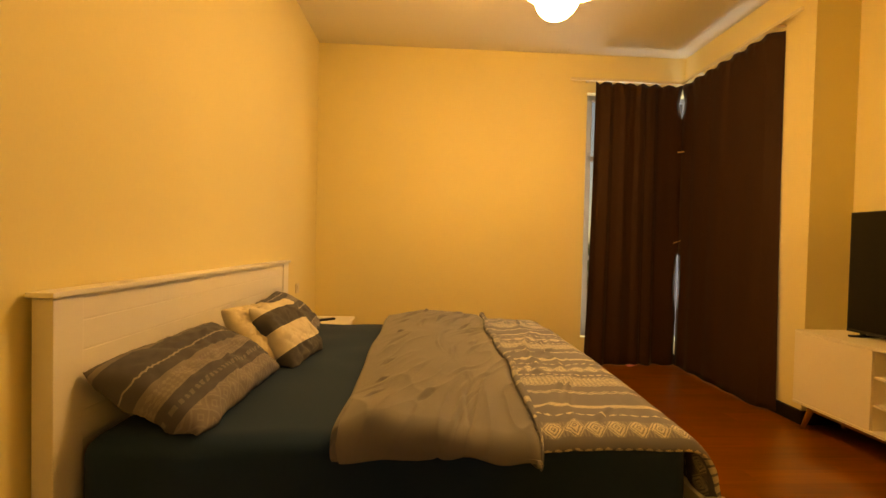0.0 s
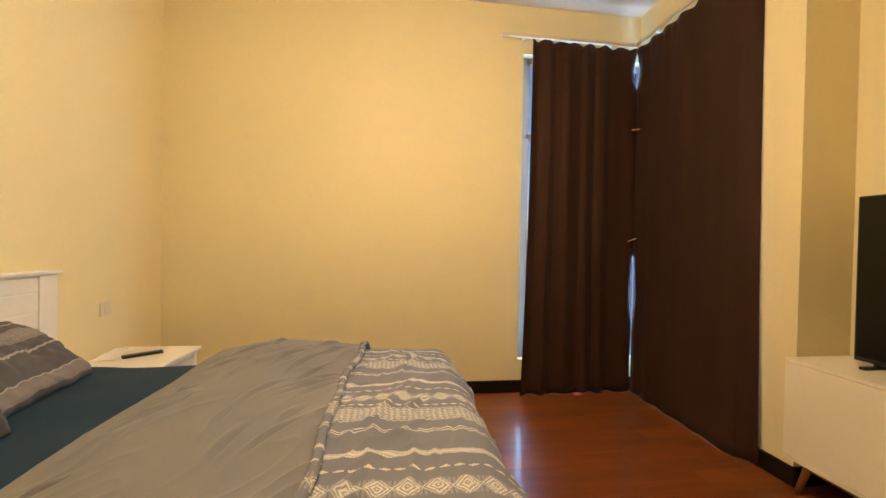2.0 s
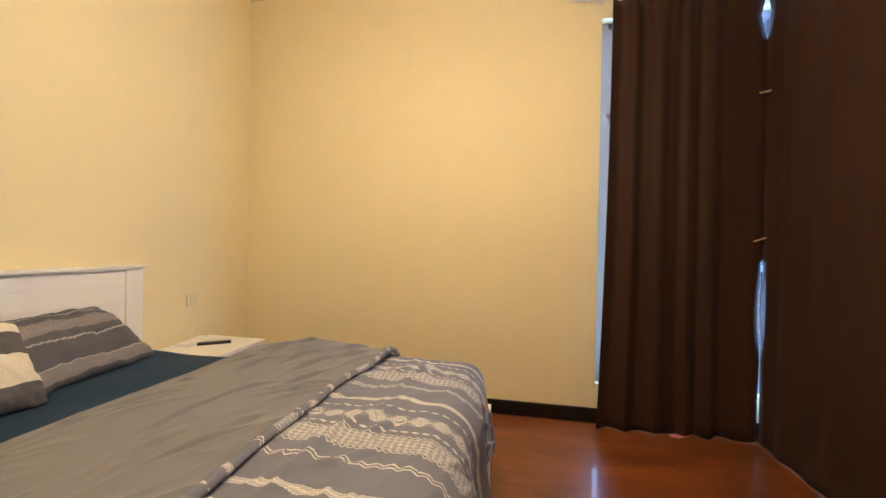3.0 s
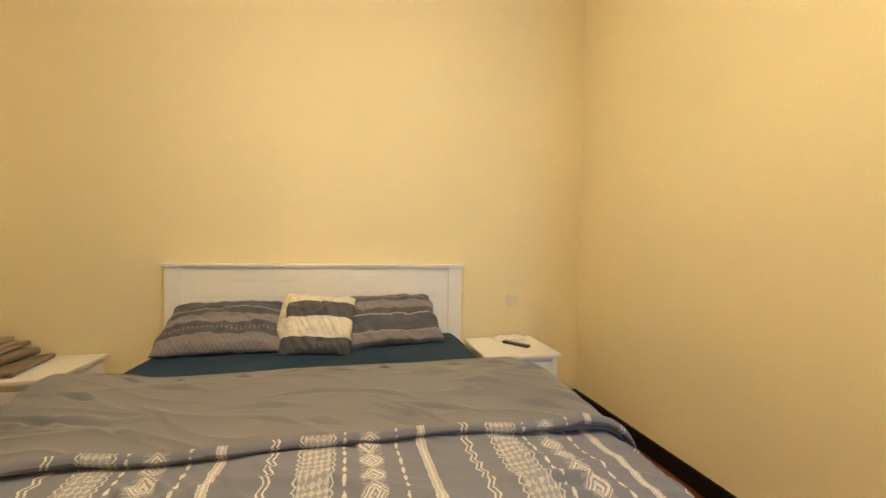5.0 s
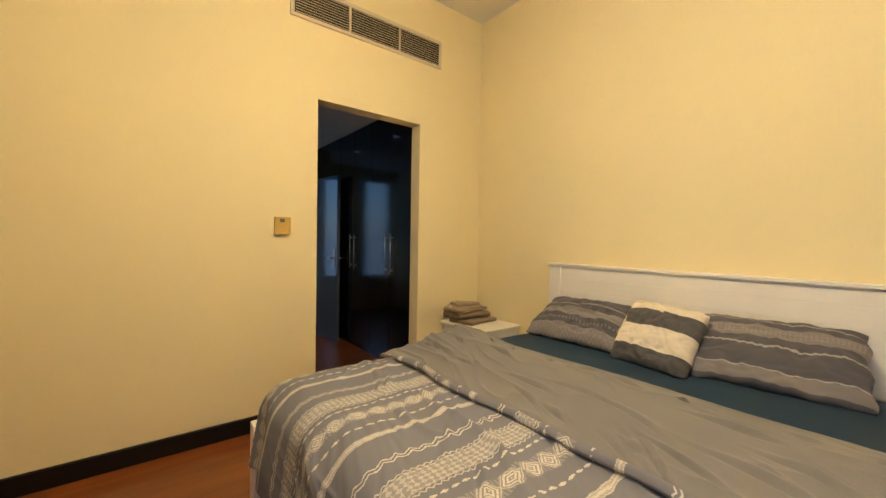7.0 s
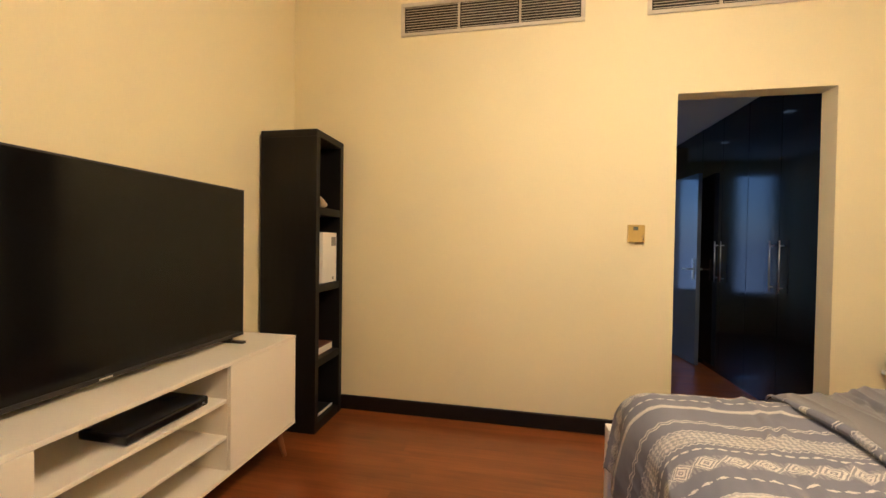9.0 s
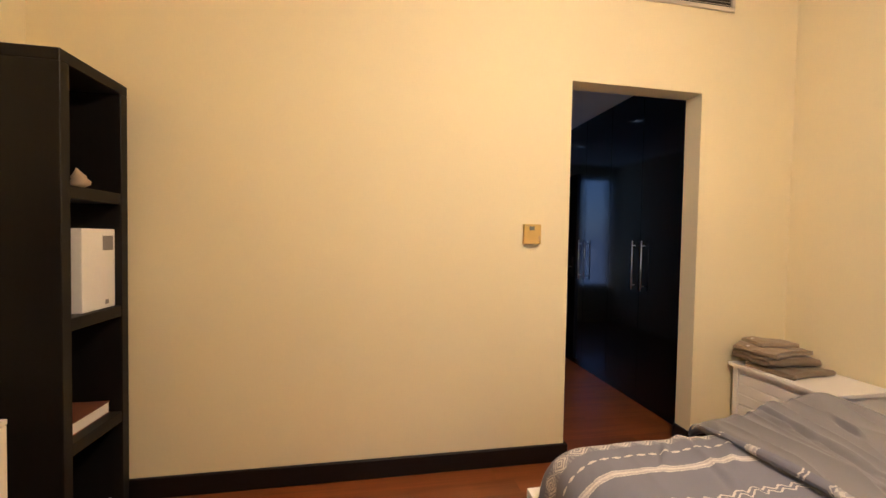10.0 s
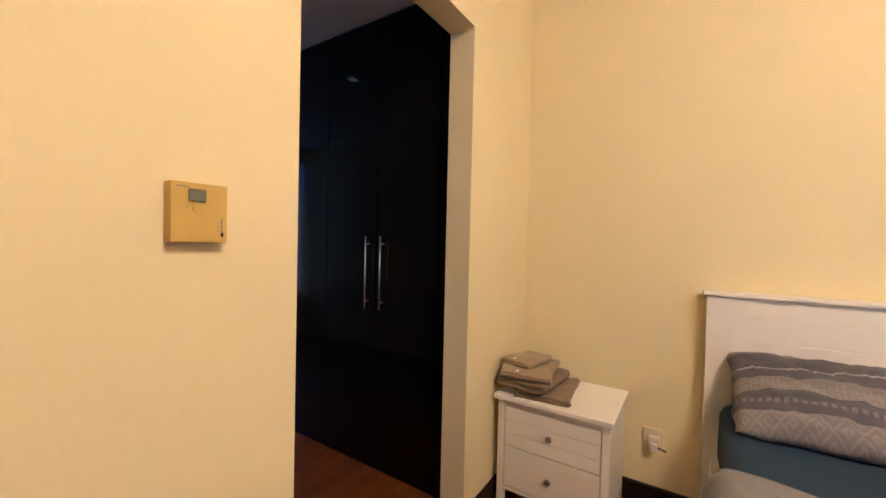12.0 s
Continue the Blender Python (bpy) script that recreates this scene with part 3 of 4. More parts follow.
while z > 0.25:
    on_board(0.060, 0.0695, BY0 + 0.100, BY1 - 0.100, z - 0.0955, min(z, 1.088) - 0.001, head, "board", bev=0.003)
    z -= 0.098
for y0 in (BY0 + 0.03, BY1 - 0.062):
    on_board(0.078, 2.115, y0, y0 + 0.032, 0.17, 0.36, bed, "side_rail")
on_board(2.115, 2.147, BY0 + 0.046, BY1 - 0.046, 0.15, 0.44, bed, "footboard")
for y0 in (BY0 - 0.025, BY1 - 0.045):
    on_board(2.108, 2.178, y0, y0 + 0.07, 0.0, 0.462, bed, "leg", bev=0.006)
on_board(1.08, 1.14, 1.80, 1.86, 0.0, 0.20, bed, "centre_leg")
for k in range(14):
    x = 0.18 + k * 0.139
    on_board(x, x + 0.075, BY0 + 0.062, BY1 - 0.062, 0.305, 0.325, bed, "slat", LEG_WOOD, 0.003)


def soft_box(x0, x1, y0, y1, z0, z1, r, n, puff):
    """A mattress shape: rounded edges, slightly crowned and uneven."""
    cx, cy, cz = (x0 + x1) / 2, (y0 + y1) / 2, (z0 + z1) / 2
    b = bmesh.new()
    bmesh.ops.create_cube(b, size=2)
    bmesh.ops.subdivide_edges(b, edges=b.edges[:], cuts=n, use_grid_fill=True)
    hx, hy, hz = (x1 - x0) / 2, (y1 - y0) / 2, (z1 - z0) / 2
    for v in b.verts:
        p = Vector((v.co.x * hx, v.co.y * hy, v.co.z * hz))
        q = Vector((max(-hx + r, min(hx - r, p.x)), max(-hy + r, min(hy - r, p.y)), max(-hz + r, min(hz - r, p.z))))
        d = p - q
        if d.length > 1e-6:
            p = q + d.normalized() * r
        p += 0.006 * puff * Vector((wob(p.x, p.y, p.z, 5), wob(p.y, p.z, p.x, 5), wob(p.x, p.z, p.y, 4)))
        v.co = Vector((cx, cy, cz)) + p
    uvl = b.loops.layers.uv.new("cloth")
    for f in b.faces:
        for l in f.loops:
            l[uvl].uv = (l.vert.co.x + 0.7 * l.vert.co.z, l.vert.co.y + 0.4 * l.vert.co.z)
    return b


mat_ = thing("mattress", (1.08, 1.84, 0.325), "thick mattress in a dark teal fitted sheet", "mattress")
part("fitted_sheet", soft_box(0.085, 2.075, 0.945, 2.735, 0.345, 0.640, 0.06, 60, 2.0), TEAL, mat_, "dark teal fitted sheet", True)
part("mattress_base", soft_box(0.095, 2.065, 0.955, 2.725, 0.325, 0.42, 0.03, 8, 0.4), CREAM, mat_, "cream mattress ticking", True)


# duvet: printed side below, turned down over the head end to show its grey lining
def bend(s, edge, r, most):
    """Cloth laid along s that rolls over an edge: its way out and its drop."""
    if s <= edge:
        return s, 0.0
    a = min((s - edge) / r, most)
    rest = max(0.0, s - edge - r * most)
    return edge + r * math.sin(a) + rest * math.cos(most), r * (1 - math.cos(a)) + rest * math.sin(most)


S_EDGE, N_EDGE, F_EDGE = 1.01, 2.80, 2.015


def lay(s, t, z0, rs=0.075, rn=0.12, ms=1.25, mn=1.36):
    """The place of cloth point (s, t) over the bed."""
    x, dx = bend(s, F_EDGE, 0.14, 1.42)
    if t < (S_EDGE + N_EDGE) / 2:
        y, dy = bend(2 * S_EDGE - t, S_EDGE, rs, ms)
        y = 2 * S_EDGE - y
    else:
        y, dy = bend(t, N_EDGE, rn, mn)
    drop = math.hypot(dx, dy) if dx and dy else dx + dy
    if t > N_EDGE:
        pull = min(1.0, dx / 0.10) * min(1.0, dy / 0.10)
        x, y = x - 0.065 * pull, y - 0.050 * pull
    return Vector((x, y, z0 - drop))


def rumple(s, t, k=1.0):
    """Soft lumps, with long slanting creases pulled across them."""
    a = noise.fractal(Vector((s * 2.1, t * 2.1, 0.3)), 1.0, 2.0, 3) * 0.008
    along, across = 0.5 * s + 0.87 * t, 0.87 * s - 0.5 * t
    where = max(0.0, min(1.0, 0.5 + 1.6 * noise.noise(Vector((along * 1.7, across * 2.2, 5.0)))))
    long_fold = 1 - abs(noise.noise(Vector((along * 1.3, across * 4.2 + 0.5 * along, 7.0))))
    short_fold = 1 - abs(noise.noise(Vector((along * 2.6 + across, across * 9.0, 3.0))))
    return k * (a + 0.021 * long_fold ** 9 * (0.25 + 0.75 * where) + 0.014 * short_fold ** 9 * where)


PINCHES = ((1.000, 1.567, 0.035), (1.02, 2.15, 0.025), (0.985, 1.16, 0.04), (1.19, 1.125, 0.045), (1.00, 1.33, 0.025))


def pinch(s, t):
    """Small gathered dents in the lining."""
    z = 0.0
    for ps, pt, size in PINCHES:
        a, c = 0.6 * (s - ps) + 0.8 * (t - pt), 0.8 * (s - ps) - 0.6 * (t - pt)
        z += math.exp(-(a / size) ** 2) * (0.012 * math.exp(-((c + 0.012) / 0.009) ** 2) - 0.017 * math.exp(-(c / 0.0060) ** 2))
    return z


def crease_field(seed, count, s0, s1, t0, t1):
    """Short slanting creases, each a raised lip beside a narrow valley."""
    rnd = random.Random(seed)
    rows = [(rnd.uniform(s0, s1), rnd.uniform(t0, t1), radians(rnd.gauss(58, 14)), rnd.uniform(0.035, 0.13), rnd.uniform(0.009, 0.016), rnd.uniform(0.006, 0.014)) for _ in range(count)]

    def height(s, t):
        z = 0.0
        for cs, ct, ang, half, wide, deep in rows:
            ds, dt = s - cs, t - ct
            if abs(ds) > 0.3 or abs(dt) > 0.3:
                continue
            a, c = ds * math.cos(ang) + dt * math.sin(ang), dt * math.cos(ang) - ds * math.sin(ang)
            c += 0.9 * a * a
            z += deep * math.exp(-(a / half) ** 2) * (math.exp(-((c - 1.5 * wide) / wide) ** 2) - 0.8 * math.exp(-(c / (0.6 * wide)) ** 2))
        return z
    return height


LINING_CREASES = crease_field(41, 30, 0.90, 1.55, 0.95, 2.85)
COVER_CREASES = crease_field(17, 34, 1.60, 2.15, 0.95, 2.95)


def cover_at(u, v):
    s = 0.95 + u * (2.46 - 0.95)
    t = 0.915 + v * (3.20 - 0.915)
    t += 0.015 * wob(s, 0, 0, 3) * (1 - v)
    p = lay(s, t, 0.661 + 0.023 * math.sin(math.pi * min(1, max(0, (t - 0.95) / 1.85))))
    calm = max(0.25, min(1.0, (1.99 - s) / 0.12)) if s < 2.12 else 0.25 + min(0.75, (s - 2.12) * 5)
    n = calm * (1.35 * rumple(s, t) + COVER_CREASES(s, t)) * (0.2 + 0.8 * max(0.0, min(1.0, (s - 1.48) / 0.10))) * max(0.3, min(1.0, (t - 0.93) / 0.12))
    out = Vector((0.5 if s > F_EDGE + 0.1 else 0, 0.6 if t > N_EDGE + 0.06 else (-0.6 if t < S_EDGE - 0.03 else 0), 0.8)).normalized()
    p += out * n
    if s > F_EDGE + 0.12:
        p.x += 0.018 * math.sin(t * 17 + 2 * wob(t, 0, 0, 3)) * min(1, (s - F_EDGE - 0.12) * 5)
    if t > N_EDGE + 0.1:
        p.y += 0.018 * math.sin(s * 15 + 1) * min(1, (t - N_EDGE - 0.1) * 5)
    p.z = max(p.z, 0.255)
    return p


duvet = thing("duvet", (1.5, 1.84, 0.640), "rumpled grey duvet with cream printed stripes, its plain lining folded back", "duvet")
cov = part("printed_cover", sheet(190, 280, cover_at, lambda u, v: (0.95 + u * 1.51, 0.915 + v * 2.285)), PRINT, duvet, "grey cotton with cream woven-look stripes", True)
sol = cov.modifiers.new("thickness", "SOLIDIFY")
sol.thickness, sol.offset = 0.022, -1


def seam(t):
    """How far towards the foot the turned-back flap reaches."""
    return 1.555 + 0.075 * max(0, min(1, (t - 0.9) / 2.0)) + 0.012 * math.sin(t * 5.0) + 0.008 * math.sin(t * 13)


def crease_x(t):
    return 0.866 + 0.028 * math.exp(-((t - 1.15) / 0.28) ** 2) + 0.007 * math.sin(t * 9.0) + 0.045 * max(0.0, (0.96 - t) / 0.10) ** 2


def flap_at(u, v):
    """From the underside at the head, round the fold, over the top and down at the flap's edge."""
    t = 0.862 + v * (3.23 - 0.862)
    c, e = crease_x(t), seam(t)
    corner = math.exp(-((t - 0.95) / 0.16) ** 2)
    if u < 0.18:
        a = -math.pi / 2 - math.pi * (u / 0.18)
        r = 0.021 + 0.004 * corner
        s, h = c + r + r * math.cos(a), 0.642 + r + r * math.sin(a)
    else:
        k = (u - 0.18) / 0.82
        s = c + 0.021 + (e - c - 0.021) * k
        h = 0.684 + 0.014 * min(1.0, k * 4) + 0.024 * math.sin(math.pi * min(1, k * 1.15)) ** 2 * (0.4 + 0.6 * (0.5 + 0.5 * wob(t, s, 0, 2.2)))
        if k > 0.93:
            h -= 0.024 * ((k - 0.93) / 0.07) ** 2
    p = lay(s, t, h, 0.062, 0.14, 2.7, 1.24)
    edge = max(0.2, min(1.0, (s - c - 0.02) / 0.14)) * max(0.35, min(1.0, (2.78 - t) / 0.15))
    p.z += rumple(s + 3.1, t + 1.7, 0.85) * edge
    p.z += (pinch(s, t) + LINING_CREASES(s, t)) * max(0.1, min(1.0, (s - c - 0.03) / 0.10))
    if u > 0.09:
        p.z += 0.050 * math.exp(-((t - 1.03) / 0.12) ** 2) * math.exp(-((s - c - 0.10) / 0.13) ** 2)
        p.z += 0.016 * math.exp(-((t - 2.70) / 0.22) ** 2) * math.sin(math.pi * max(0.0, min(1.0, (s - c) / (e - c))))
    fan = math.exp(-((t - 1.05) / 0.30) ** 2) * max(0, 1 - abs(s - 1.05) / 0.4)
    p.z += 0.009 * fan * (1 - abs(math.sin(6.0 * s + 3.5 * t + 1.6 * wob(s, t, 0, 3)))) ** 4
    if t > N_EDGE + 0.1:
        p.y += 0.014 * math.sin(s * 14) * min(1, (t - N_EDGE - 0.1) * 5)
    if t < 1.15:
        p.y -= 0.080 * min(1.0, (1.15 - t) / 0.14)
        p.z += 0.012 * corner * noise.noise(Vector((s * 7, t * 5, 2.0)))
        p.y += 0.016 * corner * noise.noise(Vector((s * 8, 1.0, 4.0)))
    p.z -= 0.034 * math.exp(-((t - 0.95) / 0.16) ** 2) * max(0.0, min(1.0, (s - 1.22) / 0.28))
    if t < 1.2:
        p.z = max(p.z, 0.614 + 0.026 * noise.noise(Vector((s * 8, 3.0, 1.0))))
        p.y = max(p.y, 0.900 if u < 0.18 else 0.850)
    p.z = max(p.z, 0.33)
    return p


fl = part("lining_flap", sheet(250, 520, flap_at, lambda u, v: (0.7 + u * 1.0, 0.862 + v * 2.368)), GREY_COTTON, duvet, "plain grey cotton lining folded back", True)
sol = fl.modifiers.new("thickness", "SOLIDIFY")
sol.thickness, sol.offset = 0.012, -1


def hem_at(u, v):
    t = 0.90 + u * (3.20 - 0.90)
    a = 2 * math.pi * v
    r = (0.0155 + 0.003 * wob(t, 0, 0, 6)) * max(0.3, min(1.0, 0.3 + (t - 1.0) / 0.25))
    p = lay(seam(t) + 0.002 + r * math.cos(a), t, 0.694 + r * math.sin(a), 0.062, 0.14, 2.7, 1.24)
    if t < 1.15:
        p.y -= 0.080 * min(1.0, (1.15 - t) / 0.14)
    p.z += 0.6 * rumple(seam(t) + 3.1, t + 1.7) - 0.034 * math.exp(-((t - 0.95) / 0.16) ** 2) + 0.008 * min(1.0, max(0.0, (t - 0.98) / 0.2))
    p.z = max(p.z, 0.32)
    return p


part("turned_hem", sheet(170, 10, hem_at, lambda u, v: (1.55 + v * 0.10, 0.90 + u * 2.30)), PRINT, duvet, "rolled hem showing the print", True)


# ---- pillows and cushions ----
BED_TOP = 0.640


def cushion_mesh(w, h, th, seed, n=56):
    """A stuffed pillow lying in its own xy, z up, with a seam round it."""
    b = bmesh.new()
    layer = b.loops.layers.uv.new("cloth")

    def pt(i, j, side):
        u, v = 2 * i / n - 1, 2 * j / n - 1
        x, y = u * w / 2 * (1 - 0.05 * (1 - v ** 2) * abs(u) ** 3), v * h / 2 * (1 - 0.06 * (1 - u ** 2) * abs(v) ** 3)
        fill = (max(0, 1 - abs(u) ** 2.6) * max(0, 1 - abs(v) ** 2.6)) ** 0.44
        pull = 1 - 0.035 * (abs(u) * abs(v)) ** 5
        bump = 0.22 * wob(u * 1.6, v * 1.6, seed + side, 1.3) + 0.10 * (1 - abs(wob(u * 2.6, v * 2.6, seed, 1.4))) ** 5
        pleat = max(abs(u), abs(v)) ** 3
        tuck = 0.020 * pleat * (1 - max(abs(u), abs(v)) ** 12) * (1 - abs(noise.noise(Vector((7 * u + 2 * v, 7 * v - 2 * u, seed))))) ** 3
        sag = 0.012 * (1 - abs(noise.noise(Vector((3.2 * u + 1.6 * v, 1.1 * v, seed + 8))))) ** 6
        sag += 0.011 * (1 - abs(noise.noise(Vector((2.2 * u - 1.2 * v, 2.8 * v + 0.8 * u, seed + 21))))) ** 9
        zz = side * (th / 2 * fill * (1 + bump) + (0.4 + fill) * 0.6 * tuck - fill * sag)
        x, y = x * pull, y * pull
        x += 0.016 * abs(u) ** 6 * noise.noise(Vector((u, v * 3.1, seed + 31)))
        y += 0.020 * abs(v) ** 6 * noise.noise(Vector((u * 3.4, v, seed + 37)))
        zz += 0.020 * (abs(u) * abs(v)) ** 5 * wob(u * 3, v * 3, seed, 1) - 0.006 * wob(u * 2, v * 2, seed + 2, 1.5)
        return Vector((x, y, zz))
    grids = []
    for side in (1, -1):
        g = [[b.verts.new(pt(i, j, side)) for j in range(n + 1)] for i in range(n + 1)]
        grids.append(g)
        for i in range(n):
            for j in range(n):
                q = ((i, j), (i + 1, j), (i + 1, j + 1), (i, j + 1))
                f = b.faces.new([g[a][c] for a, c in (q if side == 1 else q[::-1])])
                for l, (a, c) in zip(f.loops, (q if side == 1 else q[::-1])):
                    l[layer].uv = (a / n * w, c / n * h)
    bmesh.ops.remove_doubles(b, verts=b.verts, dist=0.0008)
    return b


def pillow(name, w, h, th, m, mat, seed, label, category, group=""):
    e = thing(name, m.translation, label, category, group)
    b = cushion_mesh(w, h, th, seed)
    b.transform(m)
    for q in b.verts:
        if q.co.z < BED_TOP + 0.004:
            q.co.x += 0.35 * (BED_TOP + 0.004 - q.co.z)
            q.co.z = BED_TOP + 0.004 - 0.02 * (BED_TOP + 0.004 - q.co.z)
    part("cover", b, mat, e, smooth=True)
    return e


def lean(x, y, z, tilt, yaw=0, roll=0):
    """Pillow frame: its width runs along world y, its top edge leans back on the headboard."""
    fx = Matrix(((0, -1, 0, 0), (1, 0, 0, 0), (0, 0, 1, 0), (0, 0, 0, 1)))
    return Matrix.Translation((x, y, z)) @ Euler((0, radians(tilt), radians(yaw))).to_matrix().to_4x4() @ fx @ Euler((0, 0, radians(roll))).to_matrix().to_4x4()


pillow("pillow", 0.68, 0.43, 0.215, lean(0.275, 1.302, 0.741, 30, -1, 1), PILLOW_LACE, 2, "grey pillow with a lace-like stripe lying against the headboard", "pillow", group="printed pillows")
pillow("pillow", 0.66, 0.42, 0.18, lean(0.280, 2.251, 0.762, 39, 9, 0), PILLOW_BANDS, 6, "grey pillow with broad pale bands propped on the headboard", "pillow", group="printed pillows")
pillow("cushion", 0.38, 0.37, 0.15, lean(0.318, 1.760, 0.778, 54, -9, -5), CREAM, 9, "plain cream square cushion behind the banded one", "cushion")
pillow("cushion", 0.40, 0.385, 0.165, lean(0.428, 1.826, 0.778, 52, -4.5, -2), BAND, 12, "cream and grey banded cushion resting on the pillows", "cushion")

# ---- bedside cabinets ----
def nightstand(x0, x1, y0, y1, label):
    e = thing("nightstand", ((x0 + x1) / 2, (y0 + y1) / 2, 0), label, "nightstand", "white nightstands")
    T = 0.562
    a, b, c = y0 + 0.015, y1 - 0.015, x1 - 0.022
    part("top", cuboid(x0, x1, y0, y1, T - 0.022, T, 0.005, 2), WHITE, e)
    for p in (a, b - 0.035):
        part("side_panel", cuboid(x0 + 0.01, c - 0.036, p, p + 0.035, 0.085, T - 0.022, 0.002, 1), WHITE, e)
        part("leg", cuboid(c - 0.034, c, p, p + 0.035, 0.0, T - 0.022, 0.003, 1), WHITE, e)
        part("leg", cuboid(x0 + 0.01, x0 + 0.04, p, p + 0.035, 0.0, 0.085, 0.003, 1), WHITE, e)
    part("back_panel", cuboid(x0 + 0.008, x0 + 0.016, a + 0.036, b - 0.036, 0.1, T - 0.024), WHITE, e)
    part("top_rail", cuboid(c - 0.02, c - 0.003, a + 0.036, b - 0.036, T - 0.055, T - 0.023, 0.002, 1), WHITE, e)
    part("bottom_rail", cuboid(c - 0.02, c - 0.004, a + 0.036, b - 0.036, 0.088, 0.108, 0.002, 1), WHITE, e)
    for zl, zh in ((0.112, 0.308), (0.312, 0.505)):
        d = part("drawer", cuboid(c - 0.024, c - 0.008, a + 0.038, b - 0.038, zl, zh, 0.002, 1), WHITE, e)
        n = 3 if zl > 0.3 else 1
        for k in range(n):
            z0, z1 = zl + (zh - zl) * k / n, zl + (zh - zl) * (k + 1) / n
            part("slat_front", cuboid(c - 0.009, c - 0.002, a + 0.040, b - 0.040, z0 + 0.0015, z1 - 0.0015, 0.002, 1), WHITE, d)
        zc = (zl + zh) / 2
        part("knob", lathe([(0.005, 0), (0.005, 0.010), (0.013, 0.014), (0.014, 0.019), (0.009, 0.024)], 16,
                           Matrix.Translation((c - 0.003, (a + b) / 2, zc)) @ Euler((0, radians(90), 0)).to_matrix().to_4x4()), NICKEL, d, "aged nickel knob", True)
    return e


nightstand(0.022, 0.462, 0.024, 0.575, "white two-drawer nightstand beside the opening, towels on it")
nightstand(0.035, 0.505, 2.825, 3.352, "white two-drawer nightstand in the corner, remote on it")


def towel(name, centre, size, z0, layers, yaw, seed, mat, label, spine=1):
    """A towel folded back and forth: one thick cloth laid in layers, with round bends at its two long sides."""
    lx, ly, hz = size
    d = hz / layers
    e = thing(name, (*centre, z0), label, "towel", "folded towels")
    path = []
    for k in range(layers):
        way = 1 if k % 2 == 0 else -1
        slip = 0.012 * noise.noise(Vector((k * 1.7, seed, 0.5)))
        for i in range(15):
            path.append((way * (i / 14 - 0.5) * (ly - d) + slip, (k + 0.5) * d))
        if k < layers - 1:
            for i in range(1, 7):
                a = math.pi * i / 7
                path.append((way * ((ly - d) / 2 + d * 0.5 * math.sin(a)) + slip, (k + 0.5) * d + d * (1 - math.cos(a)) / 2))
    m = Matrix.Translation((*centre, z0)) @ Matrix.Rotation(radians(yaw), 4, "Z")

    def at(u, v):
        f = v * (len(path) - 1)
        i = min(int(f), len(path) - 2)
        y = path[i][0] + (path[i + 1][0] - path[i][0]) * (f - i)
        z = path[i][1] + (path[i + 1][1] - path[i][1]) * (f - i)
        x = (u - 0.5) * (lx + 0.020 * noise.noise(Vector((v * 9, seed, 3.0))))
        up = max(0.0, min(1.0, z / hz))
        end = abs(2 * u - 1) ** 3
        z += up * (0.014 * noise.noise(Vector((x * 9 + seed, y * 9, 1.0))) + 0.008 * noise.noise(Vector((x * 22, y * 22, seed))) - 0.010 * end)
        y += 0.012 * noise.noise(Vector((x * 8, z * 30, seed + 4.0))) + spine * 0.010 * end
        return m @ Vector((x, y, max(0.006, z)))
    ob = part("cloth", sheet(26, len(path) * 2, at, lambda u, v: (u * lx, v * ly * layers)), mat, e, smooth=True)
    sol_ = ob.modifiers.new("thickness", "SOLIDIFY")
    sol_.thickness, sol_.offset = d * 0.82, 0
    lab = cuboid(-0.006, 0.010, -0.006, 0.006, -0.001, 0.001)
    lab.transform(m @ Matrix.Translation((lx / 2 - 0.015, -ly * 0.15, hz + 0.004)) @ Matrix.Rotation(radians(12), 4, "Y"))
    part("woven_label", lab, PAPER, e, "small white sewn label")
    return e


towel("bath_towel", (0.265, 0.215), (0.33, 0.27, 0.038), 0.563, 2, 7, 1.3, TOWEL_DARK, "dark taupe folded bath towel on the nightstand")
towel("bath_towel", (0.275, 0.163), (0.34, 0.25, 0.054), 0.601, 2, -5, 2.1, TOWEL_DARK, "dark taupe folded bath towel under the beige ones", -1)
towel("hand_towel", (0.29, 0.150), (0.33, 0.24, 0.036), 0.655, 3, 9, 3.7, TOWEL_LIGHT, "beige folded hand towel on top of the stack")
towel("face_towel", (0.265, 0.128), (0.22, 0.165, 0.028), 0.692, 2, -11, 4.2, TOWEL_LIGHT, "small beige folded face towel topping the stack", -1)


def remote(p, yaw):
    e = thing("remote_control", p, "slim black remote control lying on the nightstand", "remote control")
    m = Matrix.Translation(p) @ Matrix.Rotation(radians(yaw), 4, "Z")
    b = cuboid(-0.021, 0.021, -0.10, 0.10, 0.0, 0.017, 0.006, 3)
    b.transform(m)
    part("case", b, BLACK_PLASTIC, e, smooth=False)
    for r in range(6):
        for c in range(3):
            b = rod((-0.012 + c * 0.012, -0.07 + r * 0.022, 0.0165), (-0.012 + c * 0.012, -0.07 + r * 0.022, 0.0185), 0.0038, seg=8)
            b.transform(m)
            part("button", b, LABEL_GREY, e)


remote((0.270, 3.135, 0.563), -52)


